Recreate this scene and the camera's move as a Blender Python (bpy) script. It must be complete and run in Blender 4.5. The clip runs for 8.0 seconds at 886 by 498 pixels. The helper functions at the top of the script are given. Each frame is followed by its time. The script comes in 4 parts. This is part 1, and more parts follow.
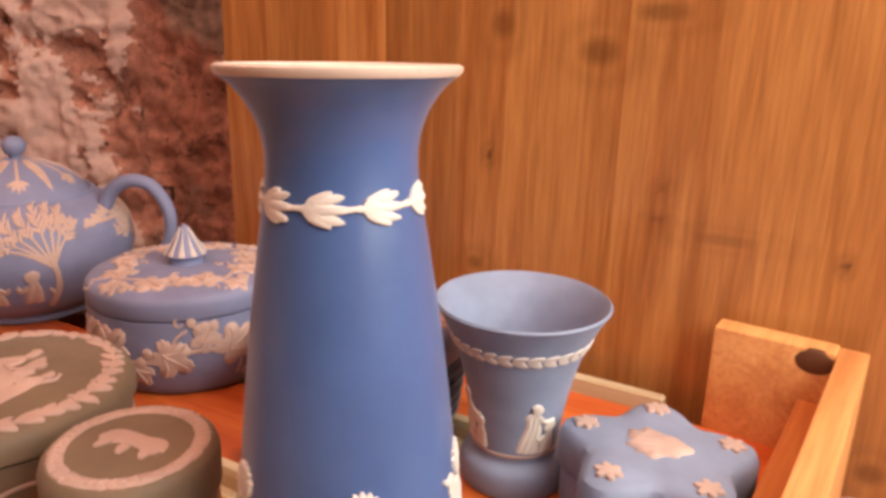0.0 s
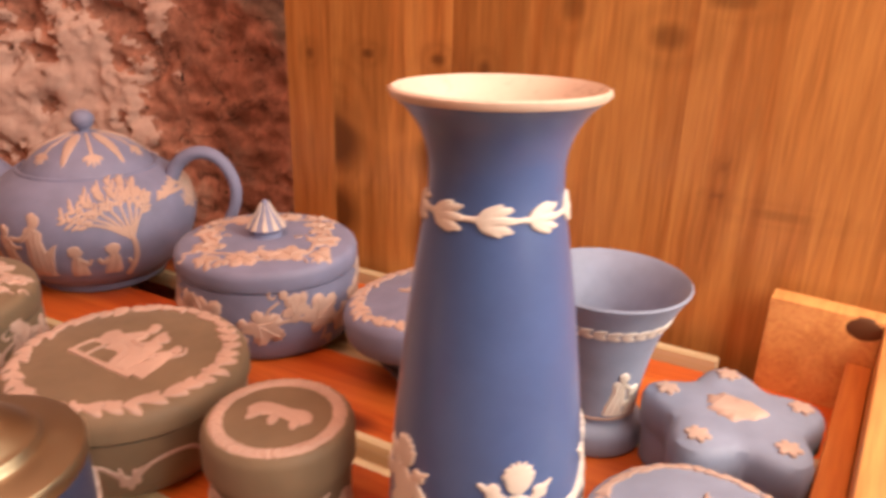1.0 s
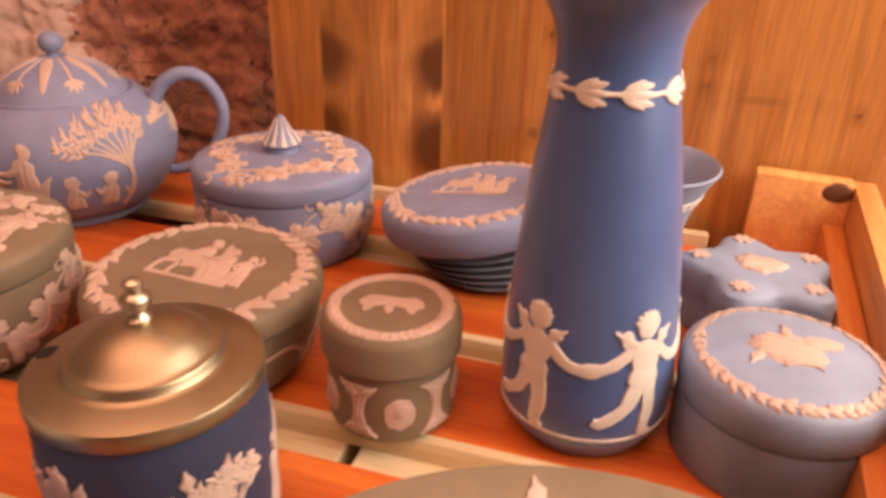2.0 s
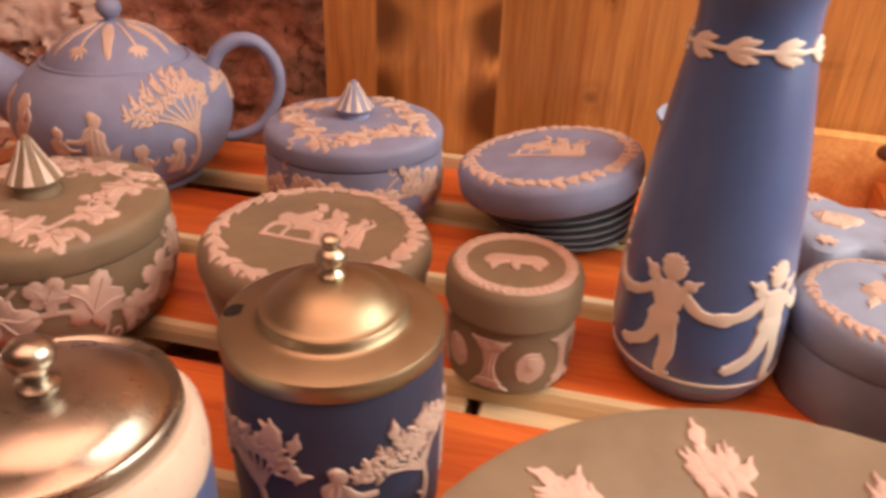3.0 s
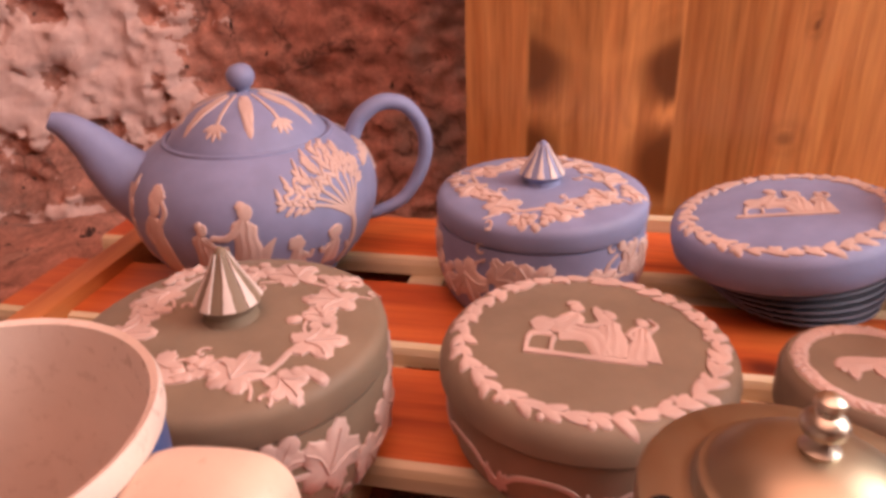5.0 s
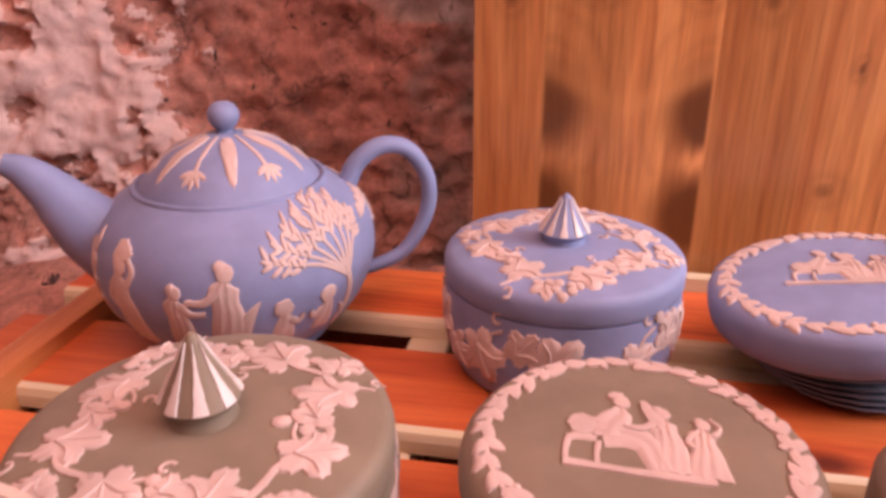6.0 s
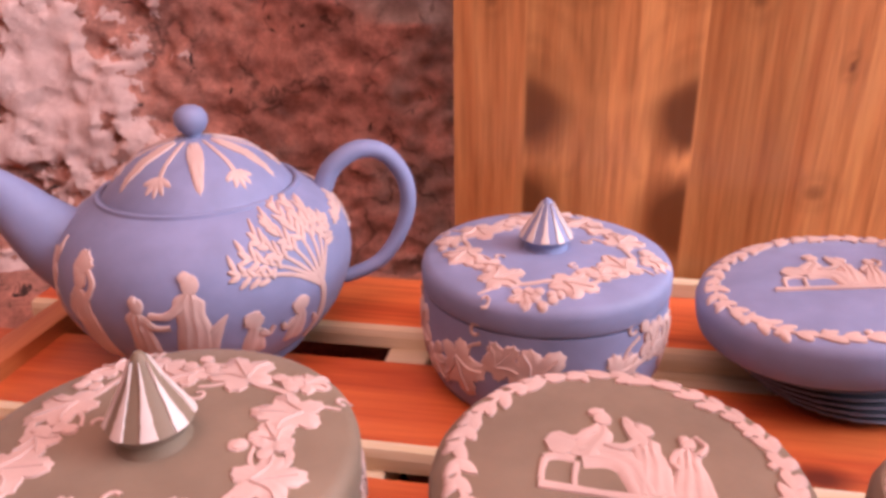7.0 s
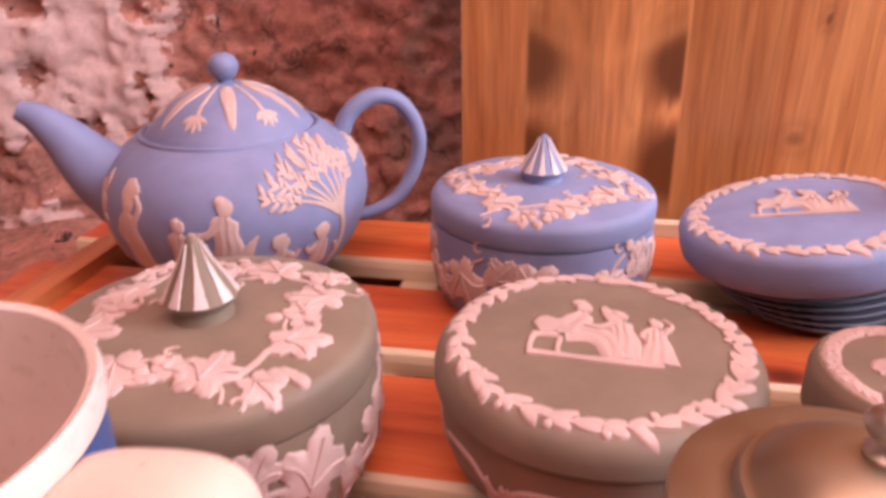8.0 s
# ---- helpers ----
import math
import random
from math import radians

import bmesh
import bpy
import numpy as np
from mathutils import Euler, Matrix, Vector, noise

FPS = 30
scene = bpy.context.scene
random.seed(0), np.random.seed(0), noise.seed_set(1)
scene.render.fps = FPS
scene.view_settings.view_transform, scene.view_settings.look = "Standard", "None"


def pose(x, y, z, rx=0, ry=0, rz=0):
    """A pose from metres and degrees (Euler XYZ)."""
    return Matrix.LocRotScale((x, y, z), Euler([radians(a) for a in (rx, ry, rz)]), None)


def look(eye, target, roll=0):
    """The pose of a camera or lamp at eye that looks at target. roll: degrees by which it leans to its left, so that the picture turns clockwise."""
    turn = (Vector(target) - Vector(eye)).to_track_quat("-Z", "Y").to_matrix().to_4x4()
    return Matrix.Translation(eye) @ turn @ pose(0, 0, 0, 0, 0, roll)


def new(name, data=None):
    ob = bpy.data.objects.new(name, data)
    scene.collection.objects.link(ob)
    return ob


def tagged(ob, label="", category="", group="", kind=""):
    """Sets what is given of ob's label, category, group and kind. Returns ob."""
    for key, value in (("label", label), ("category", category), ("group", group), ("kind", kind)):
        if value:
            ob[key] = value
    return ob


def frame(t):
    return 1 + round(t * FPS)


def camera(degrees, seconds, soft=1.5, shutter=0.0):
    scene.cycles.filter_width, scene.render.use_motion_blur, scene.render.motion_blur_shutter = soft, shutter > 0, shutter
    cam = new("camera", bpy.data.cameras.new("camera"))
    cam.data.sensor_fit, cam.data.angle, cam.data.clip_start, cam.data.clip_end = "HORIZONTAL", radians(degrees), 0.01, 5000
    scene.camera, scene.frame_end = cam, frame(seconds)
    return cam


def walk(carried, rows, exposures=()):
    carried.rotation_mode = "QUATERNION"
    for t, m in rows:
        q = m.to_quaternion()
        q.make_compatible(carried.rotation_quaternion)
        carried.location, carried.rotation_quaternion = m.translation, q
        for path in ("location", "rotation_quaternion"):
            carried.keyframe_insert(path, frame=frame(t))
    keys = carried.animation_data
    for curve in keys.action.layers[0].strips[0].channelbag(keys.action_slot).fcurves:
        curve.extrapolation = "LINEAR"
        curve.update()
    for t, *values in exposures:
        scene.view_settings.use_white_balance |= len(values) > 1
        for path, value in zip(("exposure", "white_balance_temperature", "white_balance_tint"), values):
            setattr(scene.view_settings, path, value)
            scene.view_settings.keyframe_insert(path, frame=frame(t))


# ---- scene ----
cam = camera(63.0, 8.0, soft=3.4, shutter=0.5)
PATH = [
    (0, 0.1807, 0.3221, 0.1838, 73.22, -1.44, 30.64),
    (0.5, 0.1661, 0.3055, 0.2015, 69.60, -2.01, 28.83),
    (1, 0.1471, 0.2822, 0.2067, 68.66, -1.63, 29.35),
    (1.5, 0.1112, 0.2521, 0.2014, 65.89, -1.14, 23.47),
    (3, 0.0176, 0.1969, 0.1936, 61.42, -2.03, 14.96),
    (3.5, -0.0147, 0.1984, 0.1909, 61.17, -0.68, 13.82),
    (4, -0.0398, 0.2091, 0.1908, 61.49, 0.69, 12.45),
    (4.5, -0.0767, 0.2215, 0.1919, 63.76, 1.23, 12.57),
    (5, -0.1024, 0.2407, 0.1841, 64.40, 1.55, 12.92),
    (6.5, -0.1253, 0.2946, 0.1793, 67.32, 0.20, 11.49),
    (7, -0.1186, 0.2964, 0.1766, 66.96, 0.78, 11.42),
    (7.5, -0.1126, 0.2834, 0.1724, 66.25, 1.09, 11.21),
    (8, -0.1076, 0.2564, 0.1664, 65.96, 1.05, 12.45),
]
walk(cam, [(t, pose(x, y, z, rx, ry, rz)) for t, x, y, z, rx, ry, rz in PATH],
     [(0, -0.37, 6900, 10), (1.0, -0.29, 7800, 16), (1.5, -0.18, 8300, 19), (3.0, -0.29, 7450, 11), (3.5, -0.08, 7400, 10), (4.0, -0.12, 7100, 12), (4.5, 0.02, 6800, 18), (5.0, -0.10, 6600, 25), (6.5, 0.19, 5600, 25), (8.0, 0.24, 5500, 22)])

# ---- light: white window daylight, warm fill added overhead, unseen warm bounce walls ----
world = bpy.data.worlds.new("world")
scene.world = world
world.use_nodes = True
wn = world.node_tree
sky = wn.nodes.new("ShaderNodeTexSky")
sky.sky_type, sky.sun_disc = "NISHITA", False
sky.sun_elevation, sky.sun_rotation = radians(40), radians(120)
wn.links.new(sky.outputs[0], wn.nodes["Background"].inputs[0])
wn.nodes["Background"].inputs[1].default_value = 0.1


def area(name, at, to, w, h, power, color):
    d = bpy.data.lights.new(name, "AREA")
    d.shape, d.size, d.size_y, d.energy, d.color = "RECTANGLE", w, h, power, color
    o = new(name, d)
    o.matrix_world = look(at, to)
    return o


area("window_light", (0.60, 0.49, 0.48), (0.05, 0.46, 0.10), 0.6, 0.55, 11.5, (1.0, 0.93, 0.84))
# Warm fill added overhead for the orange-lit tops; its source is unknown.
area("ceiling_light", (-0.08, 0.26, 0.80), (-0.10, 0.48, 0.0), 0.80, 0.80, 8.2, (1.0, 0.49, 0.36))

# ---- materials ----


def mat(name, color, rough=0.6, metal=0.0):
    m = bpy.data.materials.new(name)
    m.use_nodes = True
    b = m.node_tree.nodes["Principled BSDF"]
    b.inputs["Base Color"].default_value = (*color, 1)
    b.inputs["Roughness"].default_value = rough
    b.inputs["Metallic"].default_value = metal
    return m, m.node_tree, b


def add(tree, kind, **inputs):
    n = tree.nodes.new(kind)
    for k, v in inputs.items():
        n.inputs[k].default_value = v
    return n


def ramp(tree, fac, stops):
    r = tree.nodes.new("ShaderNodeValToRGB")
    while len(r.color_ramp.elements) < len(stops):
        r.color_ramp.elements.new(0.5)
    for e, (p, c) in zip(r.color_ramp.elements, stops):
        e.position, e.color = p, (*c, 1)
    tree.links.new(fac, r.inputs[0])
    return r


def mix(tree, fac, a, b, how="MIX"):
    n = tree.nodes.new("ShaderNodeMix")
    n.data_type, n.blend_type = "RGBA", how
    for sock, v in ((n.inputs[0], fac), (n.inputs[6], a), (n.inputs[7], b)):
        if isinstance(v, (int, float)):
            sock.default_value = v
        elif isinstance(v, tuple):
            sock.default_value = (*v, 1)
        else:
            tree.links.new(v, sock)
    return n.outputs[2]


def bump(tree, b, height, strength, dist=0.001):
    n = add(tree, "ShaderNodeBump", Strength=strength, Distance=dist)
    tree.links.new(height, n.inputs["Height"])
    tree.links.new(n.outputs[0], b.inputs["Normal"])
    return n


def coords(tree, scale=(1, 1, 1), spread=0.0):
    c = tree.nodes.new("ShaderNodeTexCoord")
    m = tree.nodes.new("ShaderNodeMapping")
    m.inputs["Scale"].default_value = scale
    tree.links.new(c.outputs["Object"], m.inputs["Vector"])
    if spread:
        info = tree.nodes.new("ShaderNodeObjectInfo")
        k = tree.nodes.new("ShaderNodeMath")
        k.operation = "MULTIPLY"
        k.inputs[1].default_value = spread
        tree.links.new(info.outputs["Random"], k.inputs[0])
        tree.links.new(k.outputs[0], m.inputs["Location"])
    return m.outputs[0]


def stoneware(name, color, rough=0.62, var=0.12, sheen=0.08, grain=0.10):
    m, t, b = mat(name, color, rough)
    v = coords(t)
    n1 = add(t, "ShaderNodeTexNoise", Scale=55.0, Detail=4.0)
    n2 = add(t, "ShaderNodeTexNoise", Scale=1400.0, Detail=3.0)
    n3 = add(t, "ShaderNodeTexNoise", Scale=260.0, Detail=5.0, Roughness=0.7)
    for n in (n1, n2, n3):
        t.links.new(v, n.inputs["Vector"])
    dark = tuple(c * (1 - var) for c in color)
    light = tuple(min(1, c * (1 + var)) for c in color)
    base = ramp(t, n1.outputs[0], ((0.3, dark), (0.7, light)))
    col = mix(t, 0.07, base.outputs[0], n3.outputs[0], "OVERLAY")
    t.links.new(col, b.inputs["Base Color"])
    r = ramp(t, n3.outputs[0], ((0.3, (rough - grain,) * 3), (0.7, (rough + grain,) * 3)))
    t.links.new(r.outputs[0], b.inputs["Roughness"])
    bump(t, b, n2.outputs[0], grain, 0.0005)
    b.inputs["Sheen Weight"].default_value = sheen
    b.inputs["Sheen Roughness"].default_value = 0.45
    return m


def timber(name, dark, light, axis, ring=1.0, rough=0.45, knots=True):
    """Pine: streaks along one axis, growth rings, knots; each board differs by its random number."""
    m, t, b = mat(name, light, rough)
    s = [26.0, 26.0, 26.0]
    s[axis] = 1.6
    v = coords(t, tuple(s), 40.0)
    warp = add(t, "ShaderNodeTexNoise", Scale=0.55, Detail=3.0)
    t.links.new(v, warp.inputs["Vector"])
    vv = mix(t, 0.22 * ring, v, warp.outputs["Color"], "ADD")
    big = add(t, "ShaderNodeTexNoise", Scale=2.2 * ring, Detail=6.0, Roughness=0.65, Distortion=0.6)
    t.links.new(vv, big.inputs["Vector"])
    fine = add(t, "ShaderNodeTexNoise", Scale=17.0, Detail=4.0)
    t.links.new(v, fine.inputs["Vector"])
    c = ramp(t, big.outputs[0], ((0.28, dark), (0.46, tuple(0.5 * (p + q) for p, q in zip(dark, light))), (0.60, light), (0.78, tuple(0.6 * p + 0.4 * q for p, q in zip(light, dark)))))
    col = mix(t, 0.42, c.outputs[0], fine.outputs[0], "OVERLAY")
    k2 = coords(t, (7.0, 7.0, 5.0) if axis == 2 else (5.0, 8.0, 8.0), 23.0)
    vor = add(t, "ShaderNodeTexVoronoi", Scale=1.5)
    t.links.new(k2, vor.inputs["Vector"])
    if knots:
        kr = ramp(t, vor.outputs["Distance"], ((0.03, (1, 1, 1)), (0.12, (0, 0, 0))))
        col = mix(t, kr.outputs[0], col, tuple(0.32 * p for p in dark))
    if axis == 2:
        fig = t.nodes.new("ShaderNodeVertexColor")
        fig.layer_name = "figure_shine"
        dyes = t.nodes.new("ShaderNodeSeparateColor")
        t.links.new(fig.outputs[0], dyes.inputs[0])
        streak = coords(t, (170.0, 170.0, 5.0), 40.0)
        lines = add(t, "ShaderNodeTexNoise", Scale=1.6, Detail=5.0, Roughness=0.7)
        t.links.new(streak, lines.inputs["Vector"])
        lr = ramp(t, lines.outputs[0], ((0.34, (0.62, 0.55, 0.48)), (0.50, (1.0, 1.0, 1.0)), (0.70, (1.12, 1.12, 1.1))))
        col = mix(t, 0.34, col, lr.outputs[0], "MULTIPLY")
        fk = mix(t, 0.35, dyes.outputs[0], big.outputs[0], "OVERLAY")
        col = mix(t, fk, col, tuple(0.30 * p for p in dark))
        # green channel: the curl's shine, put into the colour as lighter wood
        col = mix(t, dyes.outputs[1], col, tuple(min(1, 1.25 * p) for p in light))
    info = t.nodes.new("ShaderNodeObjectInfo")
    tone = ramp(t, info.outputs["Random"], ((0.0, (0.70, 0.67, 0.63)), (1.0, (1.0, 1.0, 1.0))))
    col = mix(t, 1.0, col, tone.outputs[0], "MULTIPLY")
    t.links.new(col, b.inputs["Base Color"])
    bump(t, b, big.outputs[0], 0.12, 0.0012)
    b.inputs["Coat Weight"].default_value = 0.25
    b.inputs["Coat Roughness"].default_value = 0.35
    return m


LILAC = stoneware("pale_blue_stoneware", (0.19, 0.222, 0.375))
CUPBLUE = stoneware("grey_blue_stoneware", (0.22, 0.28, 0.42))
VASEBLUE = stoneware("deep_blue_stoneware", (0.060, 0.122, 0.315), 0.33, 0.06, 0.16, 0.02)
VASEBLUE.node_tree.nodes["Principled BSDF"].inputs["Coat Weight"].default_value = 0.35
VASEBLUE.node_tree.nodes["Principled BSDF"].inputs["Coat Roughness"].default_value = 0.22
NAVY = stoneware("dark_blue_stoneware", (0.018, 0.028, 0.075))
SAGE = stoneware("sage_green_stoneware", (0.190, 0.146, 0.098))
BLACKISH = stoneware("slate_stoneware", (0.12, 0.135, 0.19))
MUGBLUE = stoneware("mug_blue_stoneware", (0.018, 0.060, 0.19))
# One white relief, two tones: WHITE holds warm light in its colour, BRIGHT daylight.
WHITE = stoneware("warm_lit_relief", (0.50, 0.375, 0.333), 0.55, 0.12)
BRIGHT = stoneware("daylit_relief", (0.70, 0.66, 0.62), 0.5, 0.06)
# FLUTE: a middle white between WHITE and BRIGHT for the knob flutes.
FLUTE = stoneware("toned_white_flute", (0.58, 0.52, 0.485), 0.5, 0.10)
CREAM = stoneware("white_glaze", (0.64, 0.53, 0.46), 0.32, 0.05)
BUFF = stoneware("buff_handle", (0.62, 0.47, 0.37), 0.35, 0.06)
SLAT = timber("orange_stained_pine", (0.47, 0.068, 0.014), (0.78, 0.20, 0.045), 0, 1.0, 0.5)
SLATSIDE = timber("orange_rail_pine", (0.52, 0.14, 0.036), (0.74, 0.29, 0.085), 1, 1.0, 0.5)
BLOCK = timber("corner_block_pine", (0.60, 0.24, 0.075), (0.80, 0.42, 0.16), 1, 1.0, 0.5)
RAW = timber("raw_pine", (0.66, 0.54, 0.33), (0.80, 0.71, 0.49), 0, 0.8, 0.65, False)
PINE = timber("varnished_pine", (0.37, 0.125, 0.033), (0.60, 0.280, 0.092), 2, 0.8, 0.30, False)


def metal_mat(name, color, rough):
    m, t, b = mat(name, color, rough, 1.0)
    v = coords(t)
    n = add(t, "ShaderNodeTexNoise", Scale=90.0, Detail=6.0, Roughness=0.7)
    t.links.new(v, n.inputs["Vector"])
    r = ramp(t, n.outputs[0], ((0.3, (rough * 0.88,) * 3), (0.75, (rough * 1.2,) * 3)))
    t.links.new(r.outputs[0], b.inputs["Roughness"])
    c = ramp(t, n.outputs[0], ((0.25, tuple(q * 0.93 for q in color)), (0.7, color)))
    t.links.new(c.outputs[0], b.inputs["Base Color"])
    bump(t, b, n.outputs[0], 0.05, 0.0005)
    return m


BRASS = metal_mat("worn_brass", (0.37, 0.31, 0.215), 0.42)
SILVER = metal_mat("silver_plate", (0.46, 0.44, 0.39), 0.28)
SLOT_SHADE = mat("slot_shade", (0.01, 0.007, 0.006), 1.0)[0]
KNOT = mat("knot_wood", (0.13, 0.05, 0.02), 0.6)[0]
CLEAR = metal_mat("bright_knob_metal", (0.52, 0.48, 0.39), 0.34)


def stone_mat():
    m, t, b = mat("red_stone_and_plaster", (0.3, 0.15, 0.12), 0.9)
    v = coords(t)
    n1 = add(t, "ShaderNodeTexNoise", Scale=14.0, Detail=8.0, Roughness=0.7)
    n2 = add(t, "ShaderNodeTexNoise", Scale=70.0, Detail=8.0, Roughness=0.75)
    n3 = add(t, "ShaderNodeTexNoise", Scale=420.0, Detail=5.0, Roughness=0.7)
    for n in (n1, n2, n3):
        t.links.new(v, n.inputs["Vector"])
    c1 = ramp(t, n1.outputs[0], ((0.30, (0.24, 0.18, 0.155)), (0.42, (0.35, 0.175, 0.130)), (0.55, (0.48, 0.235, 0.175)), (0.64, (0.46, 0.28, 0.22)), (0.74, (0.36, 0.30, 0.27))))
    c2 = ramp(t, n2.outputs[0], ((0.30, (0.12, 0.12, 0.12)), (0.42, (0.42, 0.42, 0.42)), (0.56, (0.56, 0.56, 0.56)), (0.72, (0.82, 0.82, 0.82))))
    col = mix(t, 0.85, c1.outputs[0], c2.outputs[0], "OVERLAY")
    col = mix(t, 0.45, col, n3.outputs[0], "OVERLAY")
    n5 = add(t, "ShaderNodeTexNoise", Scale=62.0, Detail=3.0, Roughness=0.6, Distortion=0.8)
    t.links.new(v, n5.inputs["Vector"])
    pits = ramp(t, n5.outputs[0], ((0.29, (1, 1, 1)), (0.34, (0, 0, 0))))
    col = mix(t, pits.outputs[0], col, (0.045, 0.025, 0.022))
    a = t.nodes.new("ShaderNodeVertexColor")
    a.layer_name = "plaster"
    parts = t.nodes.new("ShaderNodeSeparateColor")
    t.links.new(a.outputs[0], parts.inputs[0])
    mortar = mix(t, 0.9, (0.30, 0.235, 0.20), c2.outputs[0], "OVERLAY")
    col = mix(t, parts.outputs[1], col, mortar)
    bent = add(t, "ShaderNodeTexNoise", Scale=24.0, Detail=5.0)
    t.links.new(v, bent.inputs["Vector"])
    away = mix(t, 0.10, v, bent.outputs["Color"], "ADD")
    crack = add(t, "ShaderNodeTexVoronoi", Scale=13.0)
    crack.feature = "DISTANCE_TO_EDGE"
    t.links.new(away, crack.inputs["Vector"])
    ck = ramp(t, crack.outputs["Distance"], ((0.0, (0.75, 0.75, 0.75)), (0.035, (0, 0, 0))))
    patch = ramp(t, n5.outputs[0], ((0.42, (0, 0, 0)), (0.56, (1, 1, 1))))
    col = mix(t, mix(t, 1.0, ck.outputs[0], patch.outputs[0], "MULTIPLY"), col, (0.07, 0.04, 0.034))
    pc = ramp(t, n2.outputs[0], ((0.26, (0.42, 0.25, 0.21)), (0.40, (0.64, 0.47, 0.42)), (0.75, (0.74, 0.59, 0.54))))
    n4 = add(t, "ShaderNodeTexNoise", Scale=46.0, Detail=9.0, Roughness=0.72)
    t.links.new(v, n4.inputs["Vector"])
    s1 = t.nodes.new("ShaderNodeMath")
    s1.operation = "MULTIPLY_ADD"
    s1.inputs[1].default_value, s1.inputs[2].default_value = 0.9, -0.45
    t.links.new(n4.outputs[0], s1.inputs[0])
    s2 = t.nodes.new("ShaderNodeMath")
    s2.operation = "ADD"
    t.links.new(s1.outputs[0], s2.inputs[0])
    t.links.new(parts.outputs[0], s2.inputs[1])
    k = ramp(t, s2.outputs[0], ((0.475, (0, 0, 0)), (0.495, (1, 1, 1))))
    t.links.new(mix(t, k.outputs[0], col, pc.outputs[0]), b.inputs["Base Color"])
    h = mix(t, 0.4, n2.outputs[0], n3.outputs[0])
    bump(t, b, h, 0.8, 0.004)
    return m


STONE = stone_mat()


def paint(name, color):
    m, t, b = mat(name, color, 0.85)
    v = coords(t)
    n = add(t, "ShaderNodeTexNoise", Scale=6.0, Detail=6.0)
    t.links.new(v, n.inputs["Vector"])
    c = ramp(t, n.outputs[0], ((0.3, tuple(q * 0.88 for q in color)), (0.7, color)))
    t.links.new(c.outputs[0], b.inputs["Base Color"])
    return m


# Unseen room colours: TERRA warms the bounce, PALE keeps metal reflections neutral.
TERRA = paint("warm_bounce_wall", (0.64, 0.39, 0.28))
PALE = paint("pale_ceiling_paint", (0.68, 0.60, 0.50))
PLANKFLOOR = paint("brown_floor", (0.22, 0.13, 0.08))

# Weak glow for an added panel behind the overhead fill.
PANEL_GLOW = mat("added_glow", (0.9, 0.8, 0.7), 0.6)[0]
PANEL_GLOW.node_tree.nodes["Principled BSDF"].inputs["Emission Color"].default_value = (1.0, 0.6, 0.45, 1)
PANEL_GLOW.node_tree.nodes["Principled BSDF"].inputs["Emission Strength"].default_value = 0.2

# ---- mesh helpers ----


def thing(name, at, label, category, group="", turn=0.0, tilt=(0, 0)):
    o = new(name)
    o.matrix_world = pose(*at, tilt[0], tilt[1], turn)
    return tagged(o, label, category, group)


def part(name, bm, material, parent, label="", smooth=40):
    me = bpy.data.meshes.new(name)
    bm.normal_update()
    bm.to_mesh(me)
    bm.free()
    for m in material if isinstance(material, (list, tuple)) else (material,):
        me.materials.append(m)
    if smooth:
        me.polygons.foreach_set("use_smooth", [True] * len(me.polygons))
        me.set_sharp_from_angle(angle=radians(smooth))
    o = new(name, me)
    o.parent = parent
    if label:
        o["label"] = label
    return o


def lathe(profile, n=72, close=True):
    """A turned solid from (radius, height) pairs, in order; ends on the axis are closed."""
    bm = bmesh.new()
    rings = []
    for r, z in profile:
        if r < 1e-6:
            rings.append([bm.verts.new((0, 0, z))])
        else:
            rings.append([bm.verts.new((r * math.cos(2 * math.pi * i / n), r * math.sin(2 * math.pi * i / n), z)) for i in range(n)])
    for a, b in zip(rings, rings[1:]):
        for i in range(n):
            j = (i + 1) % n
            q = [a[i % len(a)], a[j % len(a)], b[j % len(b)], b[i % len(b)]]
            q = [v for k, v in enumerate(q) if v not in q[:k]]
            if len(q) > 2:
                bm.faces.new(q)
    bmesh.ops.recalc_face_normals(bm, faces=bm.faces)
    return bm


def box(x0, x1, y0, y1, z0, z1, bev=0.0, seg=2):
    bm = bmesh.new()
    bmesh.ops.create_cube(bm, size=1, matrix=Matrix.LocRotScale(((x0 + x1) / 2, (y0 + y1) / 2, (z0 + z1) / 2), None, (x1 - x0, y1 - y0, z1 - z0)))
    if bev:
        bmesh.ops.bevel(bm, geom=bm.edges[:], offset=bev, segments=seg, affect="EDGES", profile=0.6)
    return bm


def spline(points, k=8):
    """Catmull-Rom through 2D or 3D points."""
    P = [Vector(p) for p in points]
    P = [2 * P[0] - P[1], *P, 2 * P[-1] - P[-2]]
    out = []
    for a, b, c, d in zip(P, P[1:], P[2:], P[3:]):
        for i in range(k):
            t = i / k
            out.append(0.5 * ((2 * b) + (c - a) * t + (2 * a - 5 * b + 4 * c - d) * t * t + (3 * b - a - 3 * c + d) * t ** 3))
    out.append(P[-2].copy())
    return out


